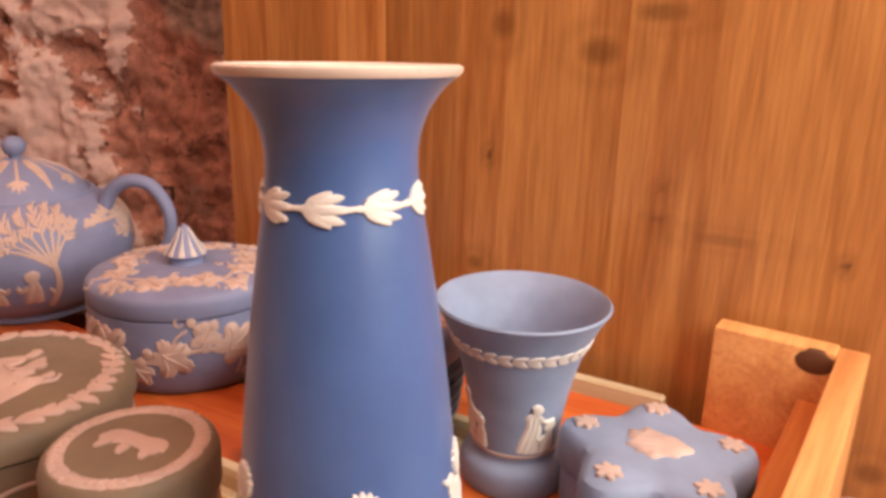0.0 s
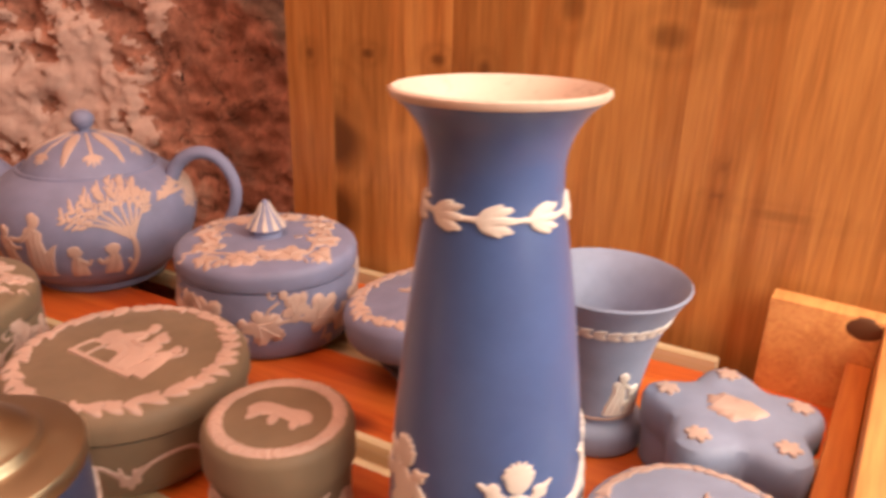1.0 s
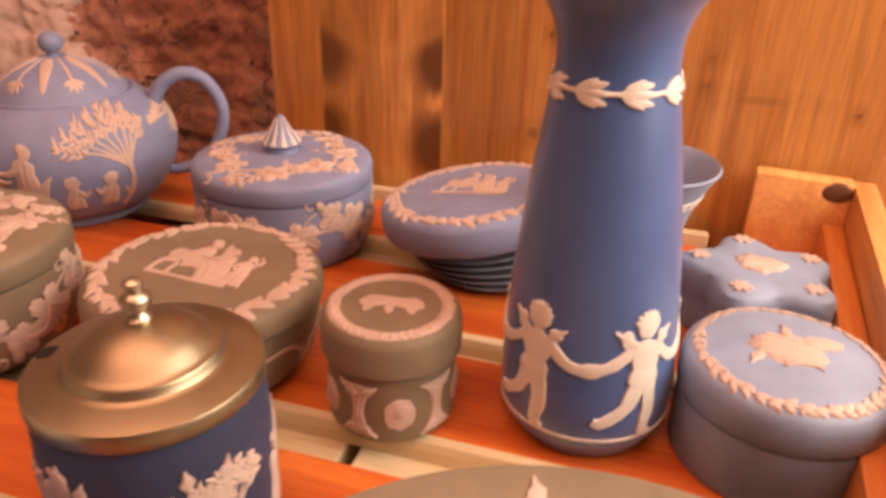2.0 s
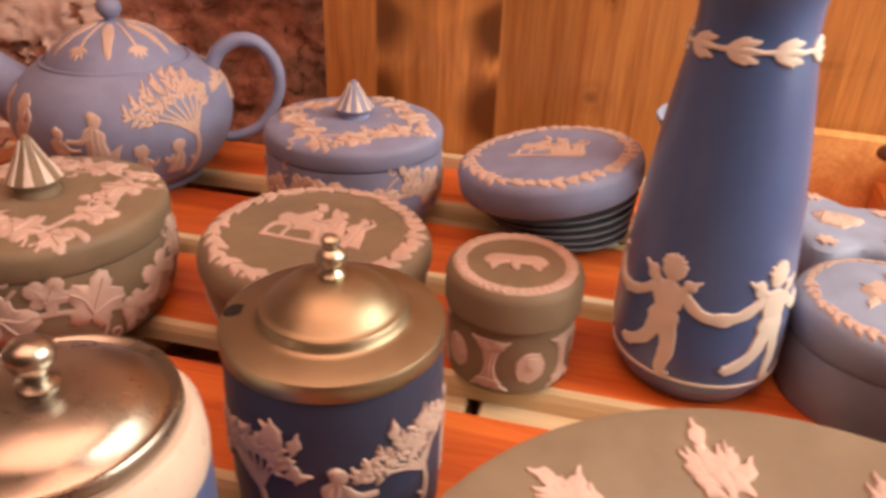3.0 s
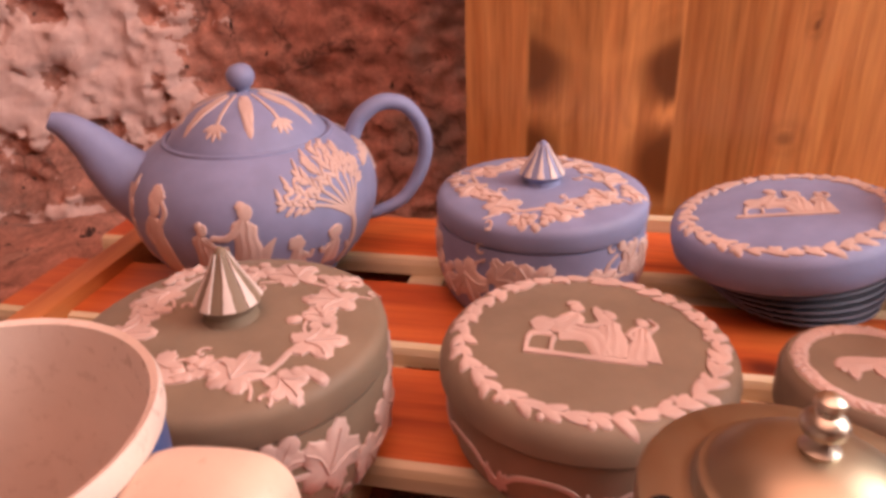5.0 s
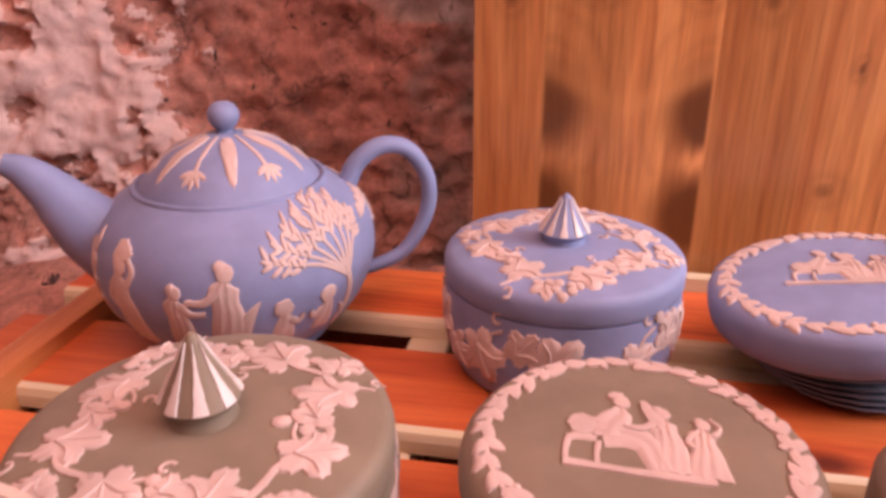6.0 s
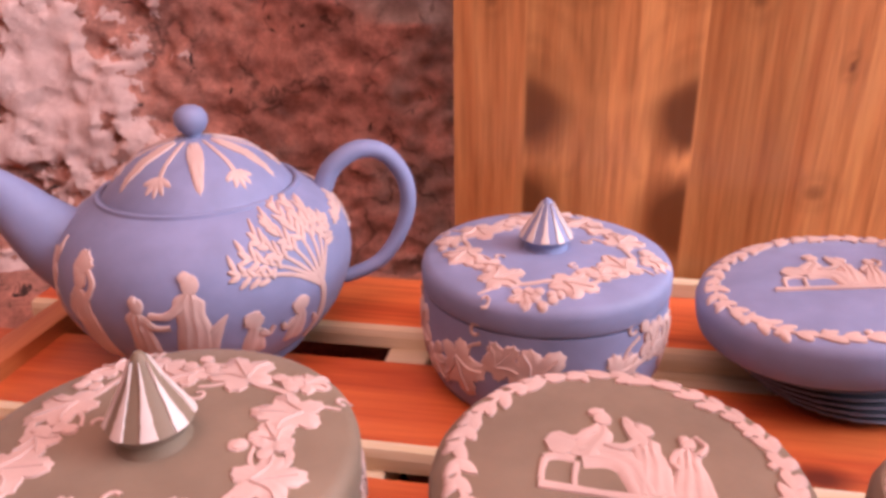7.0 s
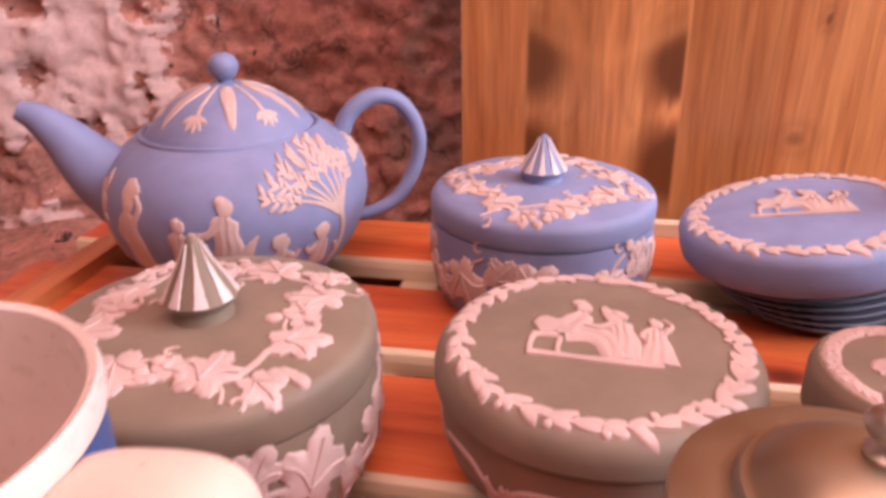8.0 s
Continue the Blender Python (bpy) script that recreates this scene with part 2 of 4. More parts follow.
def tube(points, radii, n=12, flat=1.0, up=(0, 0, 1)):
    """A tube along 3D points with a radius at each; flat squeezes it across."""
    bm = bmesh.new()
    rings = []
    up = Vector(up)
    for i, p in enumerate(points):
        d = (points[min(i + 1, len(points) - 1)] - points[max(i - 1, 0)]).normalized()
        s = d.cross(up)
        s = s.normalized() if s.length > 1e-4 else Vector((1, 0, 0))
        u = s.cross(d)
        r = radii[i] if isinstance(radii, (list, tuple)) else radii
        rings.append([bm.verts.new(p + (s * flat * math.cos(2 * math.pi * k / n) + u * math.sin(2 * math.pi * k / n)) * r) for k in range(n)])
    for a, b in zip(rings, rings[1:]):
        for k in range(n):
            bm.faces.new((a[k], a[(k + 1) % n], b[(k + 1) % n], b[k]))
    bm.faces.new(rings[0])
    bm.faces.new(rings[-1])
    bmesh.ops.recalc_face_normals(bm, faces=bm.faces)
    return bm


# ---- applied reliefs: small raised forms laid on a curved surface ----


def on_side(profile):
    """Surface map of a turned body: u runs round it in metres at angle 0 facing +x, v is the height, o stands off."""
    zs = [z for r, z in profile]
    rs = [r for r, z in profile]

    def at(u, v, o):
        r = float(np.interp(v, zs, rs))
        slope = (float(np.interp(v + 0.001, zs, rs)) - float(np.interp(v - 0.001, zs, rs))) / 0.002
        k = 1 / math.sqrt(1 + slope * slope)
        a = u / max(r, 0.005)
        return ((r + o * k) * math.cos(a), (r + o * k) * math.sin(a), v - o * k * slope)
    return at


def on_angle(profile, r0):
    """As on_side, but u counts at the fixed radius r0, so that forms keep their angle."""
    f = on_side(profile)
    zs = [z for r, z in profile]
    rs = [r for r, z in profile]
    return lambda u, v, o: f(u / r0 * max(float(np.interp(v, zs, rs)), 0.005), v, o)


def on_top(profile):
    """Surface map of a turned top: u, v are x and y; profile gives height by radius."""
    rs = [r for r, z in profile]
    zs = [z for r, z in profile]

    def at(u, v, o):
        return (u, v, float(np.interp(math.hypot(u, v), rs, zs)) + o)
    return at


class Relief:
    def __init__(self, surface, seed=1):
        self.bm, self.rnd = bmesh.new(), random.Random(seed)
        self.at = lambda u, v, o: surface(u, v, o * 0.7 if o > 0 else o)

    def ring_form(self, outline, cu, cv, h):
        """A domed form with the given outline round (cu, cv)."""
        low = [self.bm.verts.new(self.at(u, v, -0.0004)) for u, v in outline]
        mid = [self.bm.verts.new(self.at(cu + (u - cu) * 0.94, cv + (v - cv) * 0.94, h * 0.75)) for u, v in outline]
        top = [self.bm.verts.new(self.at(cu + (u - cu) * 0.5, cv + (v - cv) * 0.5, h * self.rnd.uniform(0.9, 1.15))) for u, v in outline]
        c = self.bm.verts.new(self.at(cu, cv, h))
        n = len(outline)
        for i in range(n):
            j = (i + 1) % n
            self.bm.faces.new((low[i], low[j], mid[j], mid[i]))
            self.bm.faces.new((mid[i], mid[j], top[j], top[i]))
            self.bm.faces.new((top[i], top[j], c))

    def blob(self, u, v, a, b, turn=0.0, h=0.0010, n=14, rough=0.08):
        out = []
        ct, st = math.cos(turn), math.sin(turn)
        for i in range(n):
            w = 2 * math.pi * i / n
            k = 1 + self.rnd.uniform(-rough, rough)
            x, y = a * math.cos(w) * k, b * math.sin(w) * k
            out.append((u + x * ct - y * st, v + x * st + y * ct))
        self.ring_form(out, u, v, h)

    def leaf(self, u, v, length, width, turn, h=0.0011, lobes=0, n=22):
        """A pointed leaf that starts at (u, v); lobes makes it jagged like a vine leaf."""
        out = []
        ct, st = math.cos(turn), math.sin(turn)
        for i in range(n):
            w = 2 * math.pi * i / n
            x = 0.5 - 0.5 * math.cos(w)
            y = math.sin(w) * (1 - 0.35 * x)
            k = 1 + (0.30 * math.cos(lobes * w + 0.6) if lobes else 0) + self.rnd.uniform(-0.06, 0.06)
            X, Y = length * (0.5 + (x - 0.5) * k), width * 0.5 * y * k
            out.append((u + X * ct - Y * st, v + X * st + Y * ct))
        self.ring_form(out, u + length * 0.5 * ct, v + length * 0.5 * st, h)

    def vine_leaf(self, u, v, size, turn):
        """A five-lobed toothed leaf round (u, v) with raised veins."""
        out = []
        ct, st = math.cos(turn), math.sin(turn)
        n = 44
        for i in range(n):
            w = 2 * math.pi * i / n
            lobe = abs(math.cos(2.5 * w)) ** 0.8
            k = (0.58 + 0.46 * lobe) * (1.0 - 0.16 * (1 - math.cos(w)) / 2) + (0.05 if i % 2 else -0.03) + self.rnd.uniform(-0.03, 0.03)
            x, y = size * k * math.cos(w), size * 0.92 * k * math.sin(w)
            out.append((u + x * ct - y * st, v + x * st + y * ct))
        self.ring_form(out, u, v, 0.0013)
        for d in (0.0, 1.256, -1.256):
            e = (u + 0.8 * size * math.cos(turn + d), v + 0.8 * size * math.sin(turn + d))
            self.stroke([(u - 0.3 * size * ct, v - 0.3 * size * st), ((u + e[0]) / 2, (v + e[1]) / 2), e], size * 0.10, size * 0.04, 0.0021)

    def grapes(self, u, v, s, turn):
        for i in range(6):
            self.blob(u + self.rnd.gauss(0, s * 0.26), v + self.rnd.gauss(0, s * 0.26), s * 0.22, s * 0.24, 0, 0.0017, 8)

    def stroke(self, pts, w0, w1, h=0.0009):
        """A raised line of changing width through 2D points."""
        P = spline(pts, 5)
        rows = []
        n = len(P)
        for i, p in enumerate(P):
            d = (P[min(i + 1, n - 1)] - P[max(i - 1, 0)])
            d = d.normalized() if d.length > 1e-9 else Vector((1, 0))
            w = (w0 + (w1 - w0) * i / (n - 1)) * self.rnd.uniform(0.85, 1.15)
            q = Vector((-d.y, d.x)) * w / 2
            rows.append([self.bm.verts.new(self.at(p.x + q.x * s, p.y + q.y * s, o)) for s, o in ((1, -0.0004), (0.85, h * 0.7), (0, h), (-0.85, h * 0.7), (-1, -0.0004))])
        for a, b in zip(rows, rows[1:]):
            for i in range(4):
                self.bm.faces.new((a[i], a[i + 1], b[i + 1], b[i]))

    def scroll(self, u, v, s, turn, w=0.0012):
        pts = []
        for i in range(9):
            a = turn + i * 0.62
            r = s * (1 - i / 10.5)
            pts.append((u + r * math.cos(a), v + r * math.sin(a)))
        self.stroke(pts, w, w * 0.7)

    def vine(self, u, v, s, turn, flip=1):
        """One length of a vine garland: a large leaf, a smaller one, grapes and curling tendrils on the stem."""
        r = self.rnd
        self.vine_leaf(u, v, s * r.uniform(0.62, 0.74), turn + flip * r.uniform(0.5, 1.3))
        a = turn + math.pi - flip * r.uniform(0.25, 0.6)
        self.grapes(u + 0.92 * s * math.cos(a), v + 0.92 * s * math.sin(a), s * 0.62, a)
        a = turn - flip * r.uniform(0.35, 0.6)
        e = (u + 1.0 * s * math.cos(a), v + 1.0 * s * math.sin(a))
        self.vine_leaf(*e, s * r.uniform(0.42, 0.50), a - flip * 0.5)
        a = turn - flip * r.uniform(1.0, 1.5)
        self.stroke([(u, v), (u + 0.5 * s * math.cos(a), v + 0.5 * s * math.sin(a)), (u + 0.85 * s * math.cos(a - 0.25), v + 0.85 * s * math.sin(a - 0.25))], s * 0.10, s * 0.07)
        self.scroll(u + 0.95 * s * math.cos(a), v + 0.95 * s * math.sin(a), s * 0.17, a, s * 0.08)

    def loft(self, pts, widths, h=0.0013, folds=0):
        """A raised cloth-like form along 2D points: widths at each, with long folds across it."""
        P = spline([(p[0], p[1], w) for p, w in zip(pts, widths)], 4)
        n, m = len(P), 9 if not folds else 2 * folds + 5
        ph = self.rnd.uniform(0, 6)
        rows = []
        for i, p in enumerate(P):
            d = P[min(i + 1, n - 1)] - P[max(i - 1, 0)]
            d = Vector((d.x, d.y)).normalized()
            row = []
            for k in range(m):
                x = 2 * k / (m - 1) - 1
                o = h * (1 - x ** 4) + (h * 0.38 * math.cos(x * folds * 3.1 + ph + 0.25 * i) * (1 - x * x) if folds else 0) - 0.0004
                row.append(self.bm.verts.new(self.at(p.x - d.y * x * p.z / 2, p.y + d.x * x * p.z / 2, o if abs(x) < 1 else -0.0004)))
            rows.append(row)
        for a, b in zip(rows, rows[1:]):
            for k in range(m - 1):
                self.bm.faces.new((a[k], a[k + 1], b[k + 1], b[k]))
        for row in (rows[0], rows[-1]):
            base = [self.bm.verts.new(v.co) for v in (row[0], row[-1])]
            self.bm.faces.new((base[0], *row[1:-1], base[1]))

    def draped(self, u, v, s, lean=0.0, arm=0, train=0.0):
        """A plain draped upright form, with its foot at (u, v) and the height s; train spreads the cloth to one side."""
        d = lambda x, y: (u + s * (x + lean * y), v + s * y)
        self.loft([d(train * 0.5, 0.0), d(train * 0.30, 0.18), d(0.02, 0.42), d(0, 0.58), d(-0.01, 0.72), d(0, 0.79)],
                  [s * (0.46 + abs(train)), s * (0.42 + 0.7 * abs(train)), s * 0.36, s * 0.29, s * 0.32, s * 0.13], 0.0014, 4)
        self.blob(*d(0.01, 0.87), s * 0.088, s * 0.098, 0, 0.0016, 12, 0.08)
        self.blob(*d(-0.03, 0.93), s * 0.065, s * 0.055, 0.5, 0.0017, 10, 0.12)
        if arm:
            self.stroke([d(arm * 0.07, 0.71), d(arm * 0.20, 0.60), d(arm * 0.38, 0.60)], s * 0.11, s * 0.065, 0.0017)
        else:
            self.stroke([d(0.10, 0.70), d(0.19, 0.86), d(0.09, 1.0)], s * 0.08, s * 0.055, 0.0015)
            self.stroke([d(-0.10, 0.70), d(-0.16, 0.56), d(-0.10, 0.44)], s * 0.09, s * 0.06, 0.0016)

    def seated(self, u, v, s, way=1):
        """A plain draped seated form on a stool; way is the side that its knees point to."""
        d = lambda x, y: (u + s * x * way, v + s * y)
        self.loft([d(-0.10, 0.36), d(0.10, 0.40), d(0.28, 0.33), d(0.36, 0.16), d(0.44, 0.0)], [s * 0.32, s * 0.33, s * 0.34, s * 0.32, s * 0.34], 0.0014, 3)
        self.loft([d(-0.06, 0.34), d(-0.03, 0.52), d(0.02, 0.68), d(0.03, 0.78)], [s * 0.32, s * 0.32, s * 0.30, s * 0.12], 0.0015, 2)
        self.blob(*d(0.05, 0.87), s * 0.08, s * 0.095, 0, 0.0016, 12, 0.08)
        self.blob(*d(0.0, 0.95), s * 0.08, s * 0.06, 0.3, 0.0017, 12, 0.15)
        self.stroke([d(-0.02, 0.70), d(-0.16, 0.56), d(-0.30, 0.60)], s * 0.09, s * 0.06, 0.0016)
        self.loft([d(-0.38, 0.28), d(-0.28, 0.33), d(-0.14, 0.31)], [s * 0.10, s * 0.12, s * 0.10], 0.0012)
        self.blob(*d(-0.27, 0.48), s * 0.13, s * 0.14, 0, 0.0013, 14, 0.12)
        for x in (-0.37, -0.12):
            self.stroke([d(x, 0.27), d(x - 0.01, 0.13), d(x, 0.0)], s * 0.06, s * 0.045, 0.0012)

    def small_form(self, u, v, s, arm=1):
        """A small plump form, seated."""
        d = lambda x, y: (u + s * x, v + s * y)
        self.loft([d(0, 0.0), d(0.0, 0.2), d(0.02, 0.45), d(0.01, 0.66)], [s * 0.62, s * 0.56, s * 0.42, s * 0.22], 0.0013, 2)
        self.blob(*d(0.0, 0.80), s * 0.19, s * 0.18, 0, 0.0015, 14, 0.1)
        self.stroke([d(0.12 * arm, 0.52), d(0.30 * arm, 0.40), d(0.40 * arm, 0.56)], s * 0.15, s * 0.10, 0.0016)

    def tree(self, u, v, s, side=1):
        """A slim leaning trunk that forks into a fan of twigs, each with a spray of narrow leaves."""
        d = lambda x, y: (u + s * x * side, v + s * y)
        self.stroke([d(0.02, 0), d(0.09, 0.20), d(0.08, 0.38), d(0.03, 0.55)], s * 0.085, s * 0.05, 0.0013)
        self.leaf(*d(0.05, 0.16), s * 0.09, s * 0.05, 2.2, 0.0012, 0, 10)
        for e in ((-0.56, 0.71), (-0.47, 0.79), (-0.36, 0.86), (-0.21, 0.91), (-0.05, 0.96), (0.11, 0.97), (0.23, 0.92), (0.30, 0.83)):
            self.stroke([d(0.05, 0.46), d(0.03 + e[0] * 0.40, 0.42 + e[1] * 0.28), d(*e)], s * 0.04, s * 0.022)
            out = math.atan2(e[1] - 0.5, (e[0] - 0.03) * side)
            for k in range(9):
                f = 0.62 + 0.055 * k
                p = d(0.03 + (e[0] - 0.03) * f, 0.5 + (e[1] - 0.5) * f)
                self.leaf(*p, s * self.rnd.uniform(0.085, 0.12), s * 0.045, out + (0.75 if k % 2 else -0.75) + self.rnd.uniform(-0.3, 0.3), 0.0012, 0, 10)
            self.leaf(*d(*e), s * 0.10, s * 0.05, out, 0.0012, 0, 10)

    def finish(self, name, parent, label="", material=None):
        bmesh.ops.recalc_face_normals(self.bm, faces=self.bm.faces)
        return part(name, self.bm, material or WHITE, parent, label, 60)


# ---- setting ----
def setting(name, bm, material, label, smooth=0):
    o = part(name, bm, material, None, label, smooth)
    return tagged(o, label, name.split("_")[0], "", "structure")


def stone_wall():
    bm = bmesh.new()
    lay = bm.verts.layers.float_color.new("plaster")
    step = 0.0026
    xs = np.arange(-0.80, -0.10, step)
    zs = np.arange(-0.22, 0.36, step)
    grid = []
    for x in xs:
        col = []
        for z in zs:
            p = Vector((x, 0, z))
            y = 0.757 - 0.55 * max(0, -0.36 - x) ** 1.15
            y += 0.010 * noise.fractal(p * 7, 1.0, 2.0, 4) + 0.006 * noise.fractal(p * 38 + Vector((5, 0, 0)), 0.8, 2.1, 6)
            y += 0.010 * max(0.0, -0.25 - noise.fractal(p * 21 + Vector((3, 8, 1)), 0.9, 2.0, 4))
            d = noise.fractal(p * 9 + Vector((2, 1, 7)), 0.8, 2.2, 6) * 0.55 + noise.fractal(p * 34 + Vector((9, 1, 2)), 0.7, 2.0, 4) * 0.25
            reach = (-0.420 + 0.030 * min(1.0, max(0.0, (z - 0.10) / 0.05)) - x) / 0.04
            if z < 0.045:
                reach = min(reach, 0.5 + 0.6 * noise.noise(p * 16 + Vector((4, 4, 1))))
            m = max(0.0, min(1.0, 0.37 + 0.25 * max(-1.5, min(reach, 0.8)) + d * 1.1))
            if x > (-0.385 if z < 0.10 else -0.365):
                m = min(m, 0.15)
            y -= 0.012 * max(0.0, min(1.0, (m - 0.35) / 0.3))
            vert = bm.verts.new((x, y, z))
            g = (x + 0.245) / 0.03 if z < 0.13 else (x + 0.33) / 0.03 + (z - 0.17) / 0.02
            g = max(0.0, min(1.0, g + 1.2 * noise.fractal(p * 17 + Vector((7, 2, 5)), 0.8, 2.0, 5)))
            vert[lay] = (m, g, 0, 1)
            col.append(vert)
        grid.append(col)
    for a, b in zip(grid, grid[1:]):
        for i in range(len(zs) - 1):
            bm.faces.new((a[i], a[i + 1], b[i + 1], b[i]))
    bmesh.ops.recalc_face_normals(bm, faces=bm.faces)
    for f in bm.faces:
        if f.normal.y > 0:
            f.normal_flip()
    return setting("wall_north", bm, STONE, "rough red stone wall with flaking pink plaster", 50)


stone_wall()
# Unseen room shell, added; its warm walls throw fill onto the shelf.
setting("wall_behind", box(-1.6, 0.62, 0.86, 1.0, -0.95, 0.90), TERRA, "plain warm painted wall")
setting("wall_west", box(-1.75, -1.6, -2.2, 1.0, -0.95, 0.90), TERRA, "plain warm painted wall")
setting("wall_south", box(-1.75, 0.77, -2.35, -2.2, -0.95, 0.90), TERRA, "plain warm painted wall")
setting("ceiling", box(-1.75, 0.77, -2.35, 1.0, 0.90, 1.0), PALE, "unseen pale ceiling added to close the room")
# Unseen glowing panel, added to go with the overhead fill.
setting("ceiling_light_panel", box(-0.50, 0.34, -0.16, 0.68, 0.870, 0.8996, 0.004), PANEL_GLOW, "added flat glowing panel, unseen, under the ceiling")
setting("floor", box(-1.75, 0.77, -2.35, 1.0, -1.05, -0.95), PLANKFLOOR, "plain brown floor")
# the added east wall has the window's opening
for k, (y0, y1, z0, z1) in enumerate(((-2.2, 0.17, -0.95, 0.90), (0.82, 1.0, -0.95, 0.90), (0.17, 0.82, -0.95, 0.16), (0.17, 0.82, 0.80, 0.90))):
    setting("wall_east_%d" % (k + 1), box(0.62, 0.77, y0, y1, z0, z1), TERRA, "unseen warm bounce wall added round the window opening")


def ledge():
    """Rough stone under the slats."""
    bm = bmesh.new()
    grid = []
    for x in np.arange(-0.62, 0.42, 0.012):
        grid.append([bm.verts.new((x, y, -0.031 + 0.010 * noise.fractal(Vector((x, y, 3)) * 22, 0.8, 2.0, 5))) for y in np.arange(0.02, 0.74, 0.012)])
    for a, q in zip(grid, grid[1:]):
        for i in range(len(a) - 1):
            bm.faces.new((a[i], q[i], q[i + 1], a[i + 1]))
    return setting("ground_stone", bm, STONE, "rough stone under the slatted shelf", 50)


ledge()


def pine_panel():
    """Edge-glued pine staves in one upright board, with knots, dark cathedral grain and painted shine."""
    base = thing("back_panel", (-0.189, 0.6685, 0), "varnished knotty pine back board of glued upright staves", "panel", "", 2.6)
    edges = [0, 0.036, 0.079, 0.1235, 0.171, 0.214, 0.262, 0.303, 0.347, 0.392, 0.445, 0.49, 0.54]
    # knots: along, height, radius along, radius up, depth of the stain
    knots = ((0.019, 0.151, 0.0030, 0.0035, 0.7), (0.064, 0.154, 0.0042, 0.0030, 0.8), (0.114, 0.154, 0.0045, 0.0035, 0.85), (0.145, 0.151, 0.0035, 0.0045, 0.7),
             (0.191, 0.119, 0.0016, 0.0026, 0.9), (0.185, 0.056, 0.0042, 0.0036, 0.55), (0.196, 0.188, 0.0055, 0.0065, 0.6), (0.249, 0.176, 0.0085, 0.0060, 0.6),
             (0.278, 0.195, 0.0110, 0.0040, 0.55), (0.371, 0.086, 0.0016, 0.0024, 0.9), (0.397, -0.014, 0.006, 0.005, 0.6), (0.286, 0.112, 0.002, 0.002, 0.5), (0.285, 0.096, 0.0035, 0.0012, 0.5), (0.318, 0.09, 0.014, 0.0025, 0.35))
    for a, b in zip(edges, edges[1:]):
        mid = (a + b) / 2
        bm = box(a - mid, b - mid, 0.0006, 0.018, -0.05, 0.42)
        lay = bm.verts.layers.float_color.new("figure_shine")
        nx, nz = max(8, int((b - a) / 0.0022)), 190
        rows = []
        for i in range(nx + 1):
            x = a + (b - a) * i / nx
            col = []
            for k in range(nz + 1):
                z = -0.05 + 0.47 * k / nz
                d = 0.0
                for kx, kz, ra, rb, s in knots:
                    q = math.hypot((x - kx) / ra, (z - kz) / rb)
                    d = max(d, s * max(0.0, min(1.0, 1.6 - q)), 0.30 * s * math.exp(-((q - 2.4) / 0.8) ** 2))
                # two mirrored dark lenses between the second and the third seam
                if 0.036 < x < 0.079:
                    for cz, h, w in ((0.098, 0.027, 0.028), (0.044, 0.022, 0.022)):
                        q = math.hypot((x - 0.036) / w, (z - cz) / h)
                        d = max(d, 0.85 * max(0.0, min(1.0, (1.12 - q) * 1.7)))
                if 0.079 < x < 0.1235:
                    for cz, h, w in ((0.096, 0.030, 0.026), (0.038, 0.030, 0.030)):
                        q = math.hypot((0.1235 - x) / w, (z - cz) / h)
                        d = max(d, 0.95 * max(0.0, min(1.0, (1.12 - q) * 1.7)))
                # curled grain below the lenses, its shine painted in as paler wood
                g = 0.0
                if 0.036 < x < 0.1235:
                    w = min((x - 0.036) / 0.030, (0.1235 - x) / 0.030)
                    g = 0.95 * math.exp(-((z - 0.069 - 0.002 * math.sin(x * 900)) / 0.0050) ** 2) * max(0.0, 1 - w) * (0.6 + 0.4 * math.sin(x * 2600))
                    g = max(g, 0.22 * math.exp(-((z - 0.118 + 0.5 * w * 0.03) / 0.006) ** 2))
                    d *= 1 - g
                # arched growth lines round the lenses
                if 0.036 < x < 0.1235 and z > 0.06:
                    q = math.hypot((x - 0.036) / 0.028 if x < 0.079 else (0.1235 - x) / 0.028, (z - 0.097) / 0.040)
                    d = max(d, 0.16 * max(0.0, math.sin(q * 16)) * max(0.0, min(1.0, (1.9 - q) * 1.5)))
                vert = bm.verts.new((x - mid, 0, z))
                vert[lay] = (d, g, 0, 1)
                col.append(vert)
            rows.append(col)
        for p, q in zip(rows, rows[1:]):
            for k in range(nz):
                bm.faces.new((p[k], q[k], q[k + 1], p[k + 1]))
        o = part("stave", bm, PINE, base, "", 0)
        o.location.x = mid
    return base


pine_panel()


